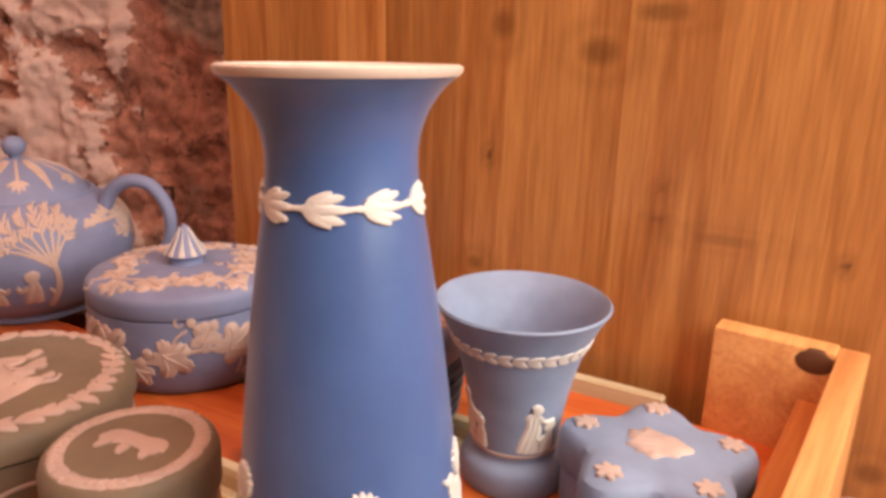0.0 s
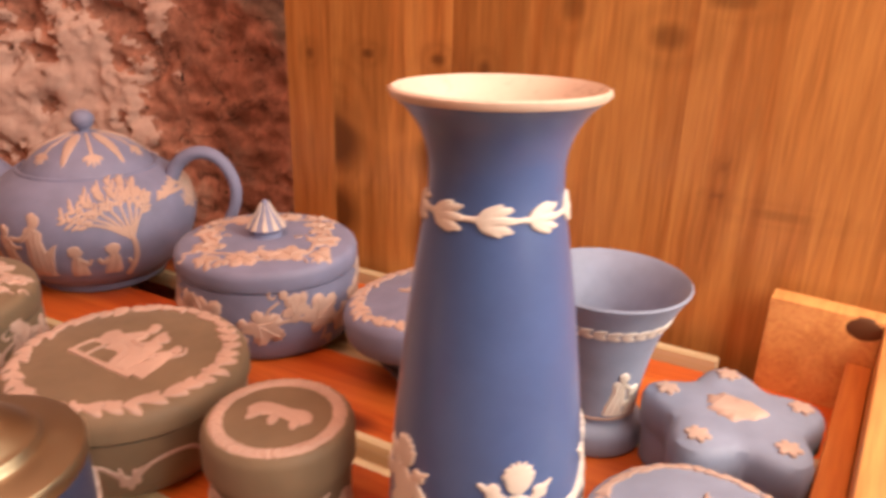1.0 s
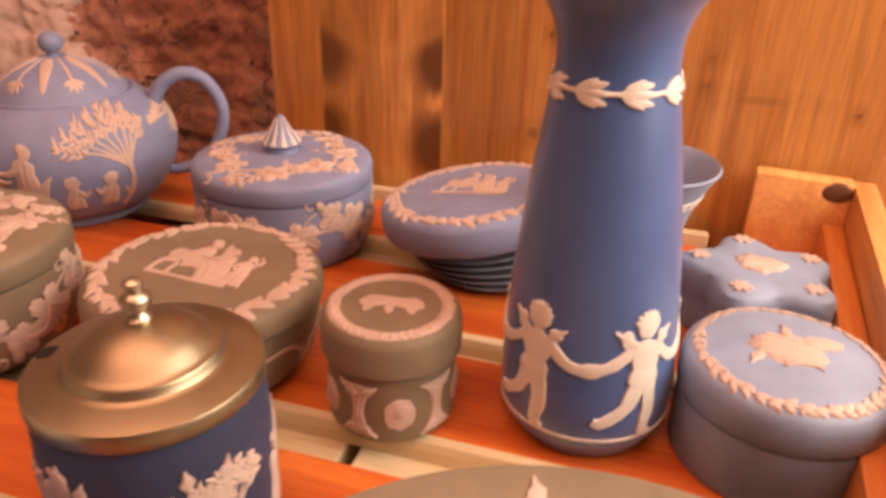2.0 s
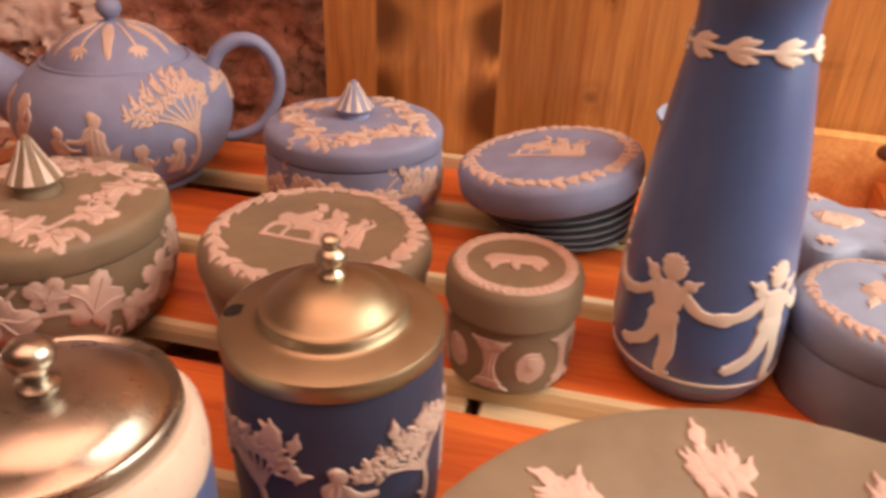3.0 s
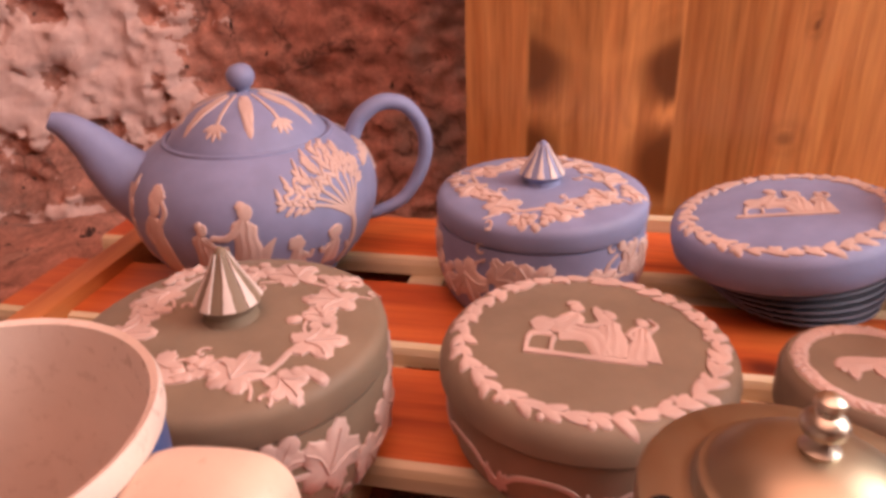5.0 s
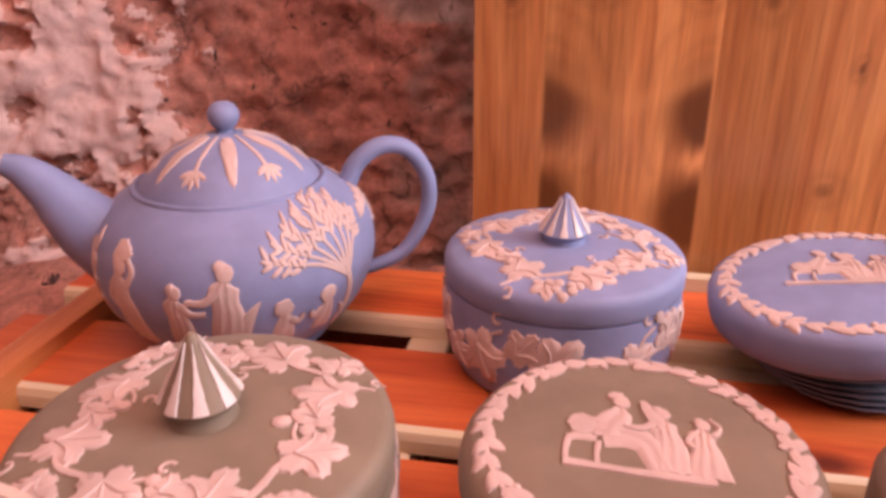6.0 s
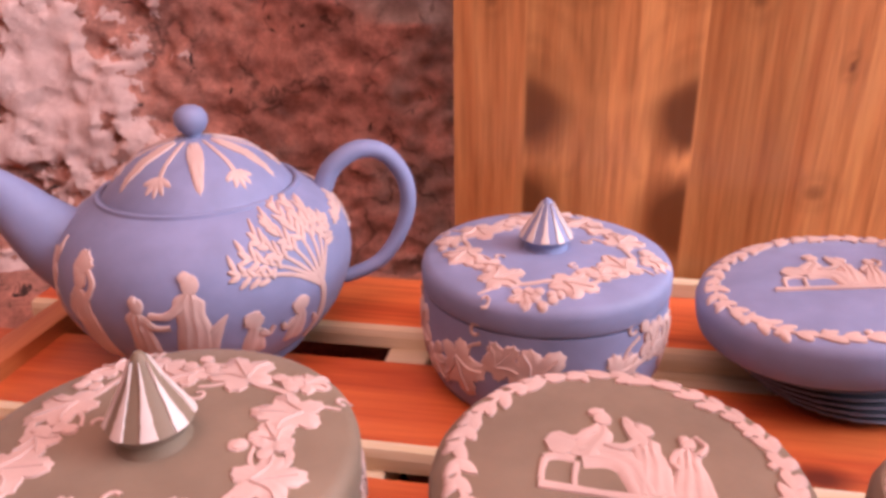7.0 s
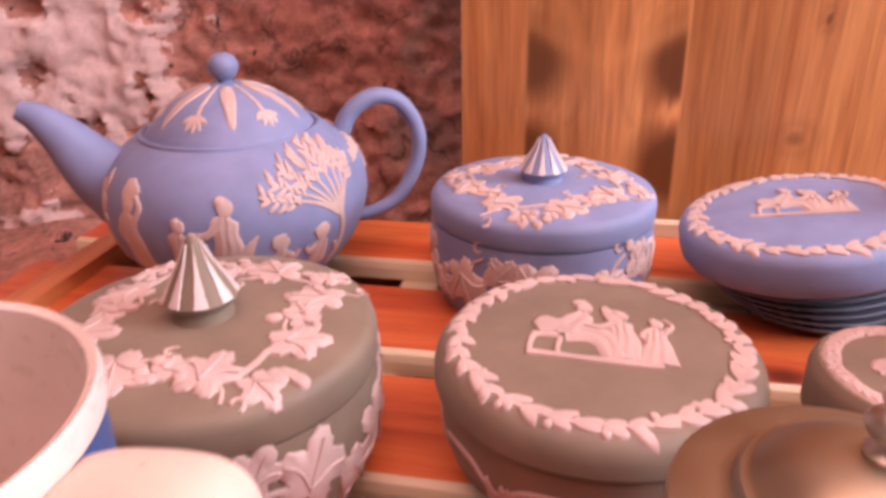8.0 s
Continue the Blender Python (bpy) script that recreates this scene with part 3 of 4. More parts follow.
def shelf():
    """The slatted shelf: stained tops, raw front edges."""
    base = thing("slatted_shelf", (0, 0, 0), "orange-stained pine slatted shelf with raw front edges", "shelf", "", 1.0)
    rows = ((0.602, 0.660), (0.5125, 0.573), (0.4355, 0.4965), (0.357, 0.414), (0.280, 0.338), (0.203, 0.261), (0.126, 0.184))
    for y0, y1 in rows:
        bm = box(-0.40, 0.20, y0, y1, -0.0105, 0.0)
        front = [e for e in bm.edges if all(v.co.y < y0 + 0.001 and v.co.z > -0.001 for v in e.verts)]
        bmesh.ops.bevel(bm, geom=front, offset=0.0045, segments=2, affect="EDGES", profile=0.55)
        bm.normal_update()
        for f in bm.faces:
            if f.normal.y < -0.2:
                f.material_index = 1
        bmesh.ops.translate(bm, verts=bm.verts, vec=(0, -y0, 0))
        o = part("slat", bm, (SLAT, RAW), base, "", 0)
        o.location.y = y0
    part("back_strip", box(-0.183, 0.125, 0.6605, 0.6665, -0.0105, 0.009, 0.0012, 1), RAW, base, "raw pine strip at the foot of the back board", 0)
    for x0, x1 in ((-0.345, -0.318), (-0.199, -0.178), (-0.124, -0.02), (-0.014, 0.10)):
        part("batten", box(x0, x1, 0.12, 0.658, -0.034, -0.0107, 0.001, 1), RAW, base, "raw pine batten under the slats", 0)
    return base


shelf()


def end_frame():
    base = thing("end_rail", (0.171, 0.64, 0), "orange-stained pine end rail of the shelf with a knotty corner block", "rail", "", -4.0)
    part("corner_block", box(-0.040, 0.012, 0.020, 0.034, -0.016, 0.053, 0.0012), BLOCK, base, "orange pine block with a dark knot")
    part("side_board", box(0.012, 0.024, -0.30, 0.034, -0.03, 0.052, 0.0012), BLOCK, base, "pale orange pine side board")
    part("lip", box(0.000, 0.0115, -0.30, 0.019, -0.016, 0.029, 0.0015), SLATSIDE, base)
    k = lathe([(0, 0.0), (0.006, 0.0), (0.0085, -0.0012), (0.0095, -0.003)], 20)
    bmesh.ops.transform(k, matrix=Matrix.Translation((0.004, 0.0196, 0.047)) @ Euler((radians(90), 0, 0)).to_matrix().to_4x4() @ Matrix.Diagonal((1, 0.7, 0.4, 1)), verts=k.verts)
    part("knot", k, KNOT, base, "dark knot in the wood")
    west = thing("end_lip", (-0.372, 0.40, 0), "orange-stained pine end lip of the shelf", "rail", "", 2.0)
    part("lip", box(-0.006, 0.010, -0.30, 0.25, -0.016, 0.008, 0.0015), SLATSIDE, west)
    part("foot_strip", box(-0.012, -0.0062, -0.30, 0.25, -0.03, 0.004, 0.001), RAW, west, "raw pine strip")


end_frame()


def finial(parent, z, r, h, cone, stripes):
    """A cone knob with raised white flutes on a small collar."""
    p = [(0, z - 0.001), (r * 0.94, z - 0.001), (r * 0.93, z + h * 0.04), (r * 0.82, z + h * 0.11), (r * 0.80, z + h * 0.20), (r * 0.96, z + h * 0.27), (r, z + h * 0.31),
         (r * 0.70, z + h * 0.52), (r * 0.42, z + h * 0.72), (r * 0.22, z + h * 0.90), (r * 0.16, z + h * 0.96), (r * 0.08, z + h), (0, z + h)]
    f = part("finial", lathe(p, 40), cone, parent)
    side = on_angle(p[5:], r)
    for i in range(stripes):
        rel = Relief(side, 5 + i)
        a = 2 * math.pi * i / stripes * r
        rel.stroke([(a, z + h * 0.32), (a, z + h * 0.52), (a, z + h * 0.72), (a, z + h * 0.93)], r * 3.4 / stripes, r * 0.9 / stripes, 0.0010)
        rel.finish("flute", f, "raised white flute", FLUTE)
    return f


def covered_box(name, at, r, h_body, h_lid, colour, label, seed, turn=0.0, knob=0.0265, group=""):
    base = thing(name, (*at, 0), label, "box", group, turn)
    body = [(0, 0.0005), (r * 0.82, 0.0), (r * 0.865, 0.0015), (r * 0.89, 0.004), (r * 0.925, 0.0085), (r * 0.955, 0.014), (r * 0.97, 0.021), (r * 0.97, h_body - 0.004), (r * 0.965, h_body), (r * 0.90, h_body), (r * 0.88, 0.012), (0, 0.008)]
    b = part("body", lathe(body), colour, base)
    zl = h_body + 0.0003
    zt = h_body + h_lid
    r0, r = r, r * 0.978
    lid = [(0, zl), (r * 0.95, zl), (r * 0.99, zl + 0.0006), (r, zl + 0.002), (r, zt - 0.0042), (r * 0.99, zt - 0.0022), (r * 0.965, zt - 0.0006), (r * 0.93, zt + 0.0003), (r * 0.80, zt + 0.0015), (r * 0.45, zt + 0.003), (0, zt + 0.0035)]
    l = part("lid", lathe(lid), colour, base, "lid with a leaf garland round a cone knob")
    top = on_top([(q, z) for q, z in reversed(lid[5:])])
    rel = Relief(top, seed)
    n = 8
    for i in range(n):
        a = 2 * math.pi * i / n
        q = r * (0.66 + rel.rnd.uniform(-0.02, 0.02))
        rel.vine(q * math.cos(a), q * math.sin(a), r * 0.30, a + math.pi / 2, 1 if i % 2 else -1)
    rel.stroke([(r * (0.66 + 0.045 * math.sin(k * 6.2832 / 6)) * math.cos(k / 48 * 6.2832), r * (0.66 + 0.045 * math.sin(k * 6.2832 / 6)) * math.sin(k / 48 * 6.2832)) for k in range(49)], r * 0.045, r * 0.045, 0.0011)
    rel.finish("garland", l, "raised white leaf and grape garland")
    r = r0
    rel = Relief(on_angle(body[2:9], r), seed + 20)
    n = 10
    zc = 0.004 + (h_body - 0.006) * 0.54
    for i in range(n):
        u = 2 * math.pi * r * i / n
        rel.vine(u, zc + (0.0030 if i % 2 else 0.0), r * 0.38, 0.0, 1 if i % 2 else -1)
    rel.stroke([(2 * math.pi * r * k / 60, zc + 0.003 * math.sin(k * 6.2832 / 12)) for k in range(61)], r * 0.045, r * 0.045, 0.0011)
    rel.finish("garland", b, "raised white leaf and grape garland")
    finial(l, zt + 0.001, r * 0.205, knob, colour, 10 if r < 0.054 else 8)
    return base


covered_box("covered_box", (-0.1334, 0.5795), 0.0535, 0.0424, 0.0124, LILAC, "pale blue covered box with white vine garlands and cone knob", 3, 20, 0.0235, "covered boxes")
covered_box("covered_box", (-0.2254, 0.4338), 0.0548, 0.0405, 0.0135, SAGE, "sage green covered box with white vine garlands and fluted knob", 8, 75, 0.0285, "covered boxes")


def laurel(rel, r, n, size, wide, lean=0.45):
    """A ring of small leaves in pairs on a thin stem, with berries between."""
    for i in range(n):
        a = 2 * math.pi * i / n
        for s in (1, -1):
            q = r + s * wide * 0.10
            rel.leaf(q * math.cos(a), q * math.sin(a), size * rel.rnd.uniform(0.75, 1.15), size * 0.58, a + math.pi / 2 + s * (lean + rel.rnd.uniform(-0.25, 0.25)), 0.0012, 0, 12)
        if i % 2:
            q = r + rel.rnd.choice((-1, 1)) * wide * 0.30
            rel.blob(q * math.cos(a + 0.03), q * math.sin(a + 0.03), size * 0.16, size * 0.16, 0, 0.0012, 8)
    rel.stroke([(r * math.cos(k / 60 * 6.2832), r * math.sin(k / 60 * 6.2832)) for k in range(61)], size * 0.20, size * 0.20, 0.0010)


def cameo(parent, top, s, half, y):
    """A seated draped form and two standing ones on a bar."""
    rel = Relief(top, 6)
    rel.stroke([(-half, y), (0, y - 0.0004), (half, y)], 0.0028, 0.0028, 0.0014)
    rel.finish("cameo_bar", parent, "raised white bar")
    rel = Relief(top, 7)
    rel.seated(-0.20 * s, y + 0.001, s, 1)
    rel.finish("seated_form", parent, "raised white seated draped form")
    rel = Relief(top, 8)
    rel.draped(0.26 * s, y + 0.001, s * 0.88, -0.10, -1)
    rel.leaf(0.20 * s, y + 0.58 * s, s * 0.44, s * 0.17, 2.0, 0.0015, 0, 16)
    rel.finish("draped_form", parent, "raised white winged draped form")
    rel = Relief(top, 9)
    rel.draped(0.52 * s, y + 0.001, s * 0.78, 0.0, 0, 0.06)
    rel.finish("draped_form", parent, "raised white draped form with a raised arm")


def round_box_big():
    r, hb, ht = 0.0515, 0.033, 0.0462
    base = thing("round_box", (-0.1048, 0.4584, 0), "large round sage green stoneware box with a white laurel lid border", "box", "sage round boxes", -2)
    body = [(0, 0.0005), (r * 0.72, 0), (r * 0.80, 0.002), (r * 0.90, 0.010), (r * 0.95, 0.020), (r * 0.965, hb), (r * 0.9, hb), (r * 0.86, 0.012), (0, 0.008)]
    b = part("body", lathe(body), SAGE, base)
    lid = [(0, hb + 0.0003), (r * 0.96, hb + 0.0003), (r, hb + 0.002), (r, ht - 0.007), (r * 0.985, ht - 0.004), (r * 0.95, ht - 0.0015), (r * 0.90, ht), (r * 0.5, ht + 0.001), (0, ht + 0.0012)]
    l = part("lid", lathe(lid), SAGE, base)
    top = on_top([(q, z) for q, z in reversed(lid[4:])])
    rel = Relief(top, 4)
    laurel(rel, r * 0.845, 38, 0.0088, 0.010, 0.60)
    rel.finish("laurel_border", l, "raised white laurel border")
    cameo(l, top, 0.0345, 0.0202, -0.0130)
    rel = Relief(on_angle(body[2:6], r), 9)
    for i in range(9):
        u = 2 * math.pi * r * i / 9
        rel.leaf(u, 0.010, 0.012, 0.006, 1.2, 0.001, 5)
        rel.leaf(u, 0.010, 0.012, 0.006, 1.9, 0.001, 5)
        rel.stroke([(u, 0.012), (u + 0.010, 0.022), (u + 0.026, 0.023), (u + 0.036, 0.013)], 0.002, 0.002)
    rel.finish("swag", b, "raised white swags")


def round_box_small():
    r, hb, ht = 0.0285, 0.0315, 0.0487
    base = thing("round_box", (-0.0148, 0.4538, 0), "small round sage green stoneware box with a white ring on top", "box", "sage round boxes", 10)
    body = [(0, 0.0005), (r * 0.86, 0), (r * 0.91, 0.002), (r * 0.92, 0.004), (r * 0.92, hb), (r * 0.8, hb), (r * 0.8, 0.006), (0, 0.005)]
    b = part("body", lathe(body, 56), SAGE, base)
    lid = [(0, hb + 0.0003), (r * 0.95, hb + 0.0003), (r, hb + 0.0015), (r, ht - 0.004), (r * 0.97, ht - 0.0015), (r * 0.92, ht), (r * 0.6, ht + 0.0002), (0, ht + 0.0004)]
    l = part("lid", lathe(lid, 56), SAGE, base)
    top = on_top([(q, z) for q, z in reversed(lid[4:])])
    rel = Relief(top, 12)
    laurel(rel, r * 0.80, 44, 0.0042, 0.004, 0.6)
    rel.stroke([(r * 0.80 * math.cos(k / 36 * 6.2832), r * 0.80 * math.sin(k / 36 * 6.2832)) for k in range(37)], 0.0055, 0.0055, 0.0008)
    rel.finish("ring_border", l, "raised white leaf ring")
    rel = Relief(top, 14)
    rel.loft([(-0.0125, -0.001), (-0.0085, 0.0015), (-0.003, 0.0025), (0.003, 0.0022), (0.0085, 0.0018), (0.0125, -0.0015)], [0.0035, 0.0100, 0.0085, 0.0080, 0.0105, 0.0040], 0.0013, 2)
    for x, w in ((-0.0075, -1.9), (-0.001, -1.4), (0.0075, -1.3)):
        rel.leaf(x, 0.0005, 0.0075, 0.0048, w, 0.0012, 0, 12)
    rel.finish("cameo", l, "raised white cameo")
    per = 2 * math.pi * r * 0.92
    for i in range(5):
        u = per * i / 5
        rel = Relief(on_angle(body[2:5], r * 0.92), 15 + i)
        rel.blob(u, 0.015, 0.0064, 0.0076, 0, 0.0011, 34, 0.10)
        rel.blob(u + 0.001, 0.0165, 0.0034, 0.0042, 0.4, 0.0020, 16, 0.12)
        rel.finish("medallion", b, "raised white medallion")
        rel = Relief(on_angle(body[2:5], r * 0.92), 115 + i)
        w = u + per / 10
        rel.loft([(w, 0.0040), (w, 0.0085), (w, 0.0150), (w, 0.0215), (w, 0.0270)], [0.0150, 0.0085, 0.0050, 0.0085, 0.0150], 0.0012, 3)
        for s in (1, -1):
            rel.leaf(w, 0.0225, 0.0085, 0.0040, math.pi / 2 + s * 1.05, 0.0014, 4)
            rel.leaf(w, 0.0080, 0.0085, 0.0040, -math.pi / 2 + s * 1.05, 0.0014, 4)
        rel.finish("trophy", b, "raised white trophy")


round_box_big()
round_box_small()


def vase():
    base = thing("flared_vase", (0.0625, 0.4740, 0), "tall deep blue stoneware vase with white leaf band and forms", "vase", "", 0, (-1.0, -1.6))
    key = [(0.0255, 0.0), (0.0275, 0.0015), (0.0290, 0.004), (0.0322, 0.009), (0.0336, 0.0145), (0.0341, 0.023), (0.0333, 0.042), (0.0311, 0.070), (0.0276, 0.100), (0.0240, 0.125), (0.0220, 0.137), (0.0208, 0.146), (0.0210, 0.155), (0.0236, 0.163), (0.0278, 0.1690), (0.0318, 0.1725)]
    outer = [tuple(p) for p in spline(key, 4)]
    prof = [(0, 0.0008)] + outer + [(0.0322, 0.1734)]
    b = part("body", lathe(prof, 96), VASEBLUE, base)
    rim = [(0.0317, 0.1722), (0.0326, 0.1734), (0.0326, 0.1745), (0.0316, 0.1751), (0.0290, 0.1722), (0.0262, 0.1684), (0.0222, 0.163), (0.0192, 0.155), (0.0188, 0.146), (0.0198, 0.137), (0.0218, 0.125), (0.026, 0.10), (0.0298, 0.07), (0.0310, 0.02), (0, 0.012)]
    part("lining", lathe(rim, 96), CREAM, base, "white glazed rim and lining")
    rel = Relief(on_angle(outer, 0.0215), 21)
    per = 2 * math.pi * 0.0215
    n = 9
    for i in range(n):
        u = per * i / n
        rel.blob(u + 0.0038, 0.1402, 0.0036, 0.0030, 0, 0.0015, 12, 0.08)
        rel.leaf(u, 0.1402, 0.0135, 0.0034, 0.0, 0.0016, 0, 16)
        for sgn in (1, -1):
            rel.leaf(u + 0.0008, 0.1402 + sgn * 0.0008, 0.0108, 0.0036, sgn * 0.24, 0.0014, 0, 14)
            rel.leaf(u + 0.0010, 0.1402 + sgn * 0.0010, 0.0078, 0.0032, sgn * 0.46, 0.0013, 0, 12)
        rel.stroke([(u - 0.003, 0.1402), (u, 0.1403), (u + 0.004, 0.1402)], 0.0016, 0.0020, 0.0014)
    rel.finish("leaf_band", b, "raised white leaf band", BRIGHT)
    per = 2 * math.pi * 0.0335
    for i in range(5):
        rel = Relief(on_angle(outer, 0.0335), 22 + i)
        u0 = (radians(-118.5) + 2 * math.pi * i / 5) * 0.0335
        s = 0.0515
        z0 = 0.0145
        d = lambda x, y: (u0 + s * x, z0 + s * y)
        rel.blob(*d(0, 0.90), s * 0.095, s * 0.10, 0, 0.0016, 14, 0.1)
        rel.blob(*d(0.0, 0.66), s * 0.125, s * 0.15, 0.1, 0.0016, 14, 0.08)
        rel.blob(*d(-0.01, 0.50), s * 0.125, s * 0.11, 0, 0.0016, 14, 0.08)
        rel.stroke([d(0.03, 0.46), d(0.06, 0.25), d(0.03, 0.05), d(0.09, 0.0)], s * 0.15, s * 0.07, 0.0014)
        rel.stroke([d(-0.05, 0.46), d(-0.13, 0.27), d(-0.30, 0.15), d(-0.36, 0.17)], s * 0.15, s * 0.06, 0.0014)
        for k in range(7):
            rel.leaf(*d(0, 0.91), s * 0.115, s * 0.07, 0.2 + 0.45 * k, 0.0013, 0, 10)
        rel.leaf(*d(-0.08, 0.76), s * 0.2, s * 0.12, 2.5, 0.0012, 4)
        rel.leaf(*d(0.08, 0.76), s * 0.16, s * 0.1, 0.5, 0.0012, 4)
        rel.stroke([d(0.09, 0.74), d(0.24, 0.60), d(0.40, 0.575), d(0.56, 0.62), d(0.72, 0.74)], s * 0.09, s * 0.09, 0.0013)
        rel.blob(*d(0.40, 0.575), s * 0.09, s * 0.06, 0, 0.0013, 12, 0.2)
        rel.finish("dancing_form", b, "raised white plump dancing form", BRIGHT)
    rel = Relief(on_angle(outer, 0.0335), 23)
    rel.stroke([(per * k / 48, 0.0136) for k in range(49)], 0.0014, 0.0014, 0.0008)
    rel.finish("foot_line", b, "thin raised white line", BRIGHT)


vase()


def cup():
    base = thing("flared_beaker", (0.0705, 0.577, 0), "grey-blue stoneware flared beaker with a white leaf band and cameo forms", "beaker", "", 0)
    key = [(0.0215, 0.0), (0.0232, 0.0015), (0.0234, 0.008), (0.0220, 0.012), (0.0185, 0.0145), (0.0184, 0.018), (0.0196, 0.030), (0.0222, 0.045), (0.0262, 0.060), (0.0305, 0.070), (0.0345, 0.0775), (0.0356, 0.0790)]
    outer = [tuple(p) for p in spline(key, 3)]
    inner = [(0.0360, 0.0800), (0.0352, 0.0808), (0.0335, 0.0795), (0.0285, 0.070), (0.0240, 0.060), (0.0200, 0.045), (0.017, 0.025), (0, 0.020)]
    b = part("body", lathe([(0, 0.001)] + outer + inner, 80), CUPBLUE, base)
    rel = Relief(on_angle(outer, 0.0275), 31)
    per = 2 * math.pi * 0.0275
    for i in range(30):
        u = per * i / 30
        rel.leaf(u, 0.0655, 0.0066, 0.0034, 0.35, 0.0009, 0, 10)
        rel.leaf(u, 0.0655, 0.0066, 0.0034, -0.35, 0.0009, 0, 10)
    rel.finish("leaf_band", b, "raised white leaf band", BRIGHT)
    per = 2 * math.pi * 0.0195
    for i in range(4):
        u = (radians(-128) + i * math.pi / 2) * 0.0195
        rel = Relief(on_angle(outer, 0.0195), 32 + i)
        rel.draped(u - 0.004, 0.0205, 0.024, 0.1, 1)
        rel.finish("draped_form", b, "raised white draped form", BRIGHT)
        rel = Relief(on_angle(outer, 0.0195), 132 + i)
        rel.small_form(u + 0.005, 0.0200, 0.015, -1)
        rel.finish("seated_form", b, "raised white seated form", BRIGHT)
    rel = Relief(on_angle(outer, 0.0195), 37)
    rel.stroke([(per * k / 40, 0.0185) for k in range(41)], 0.0013, 0.0013, 0.0008)
    rel.finish("foot_line", b, "thin raised white line")


cup()


def saucer_stack():
    """Small slate-blue saucers, fanned, under a tilted round box."""
    c = Vector((-0.0166, 0.5827, 0))
    tilts = (-0.6, -2.4, -4.4, -6.4, -8.2)
    for i, t in enumerate(tilts):
        r = 0.0385 + 0.0021 * i
        z = 0.0 + 0.0033 * i
        ang = radians(-t)
        # each leans on its west edge, which lies low
        m = Matrix.Translation((c.x + 0.0095 - 0.0012 * i, c.y + 0.006, z + 0.75 * r * math.sin(ang))) @ Euler((0, radians(t), 0)).to_matrix().to_4x4()
        o = new("saucer")
        o.matrix_world = m
        tagged(o, "slate-blue stoneware saucer in a fanned stack", "saucer", "stacked saucers")
        p = [(0, 0.0006), (r * 0.55, 0), (r * 0.60, 0.0005), (r * 0.9, 0.0035), (r, 0.0058), (r * 0.992, 0.0066), (r * 0.97, 0.0064), (r * 0.87, 0.0046), (r * 0.58, 0.0022), (0, 0.002)]
        b = part("dish", lathe(p, 64), BLACKISH, o)
        rel = Relief(on_angle([(r * 0.60, 0.0005), (r * 0.9, 0.0035), (r, 0.0058)], r), 40 + i)
        for k in range(40):
            rel.leaf(2 * math.pi * r * k / 40, 0.0036, 0.005, 0.0022, 0.3 if k % 2 else -0.3, 0.0007, 0, 8)
        rel.finish("beaded_edge", b, "", BLACKISH)
    r = 0.0525
    o = new("round_box")
    o.matrix_world = Matrix.Translation((c.x + 0.001, c.y + 0.002, 0.0292)) @ Euler((radians(0.5), radians(-9.5), 0)).to_matrix().to_4x4() @ Euler((0, 0, radians(-5))).to_matrix().to_4x4()
    tagged(o, "round pale blue stoneware box lying tilted on stacked saucers", "box", "tilted box")
    body = [(0, 0.0005), (r * 0.86, 0.0), (r * 0.955, 0.0012), (r * 0.985, 0.0035), (r, 0.008), (r * 0.998, 0.0145), (r * 0.972, 0.0176), (r * 0.92, 0.0190), (r * 0.5, 0.0203), (0, 0.0207)]
    b = part("body", lathe(body), LILAC, o)
    top = on_top([(q, z) for q, z in reversed(body[6:])])
    rel = Relief(top, 51)
    laurel(rel, r * 0.845, 38, 0.0088, 0.010, 0.60)
    rel.finish("laurel_border", b, "raised white laurel border")
    cameo(b, top, 0.0300, 0.0215, -0.0075)


saucer_stack()


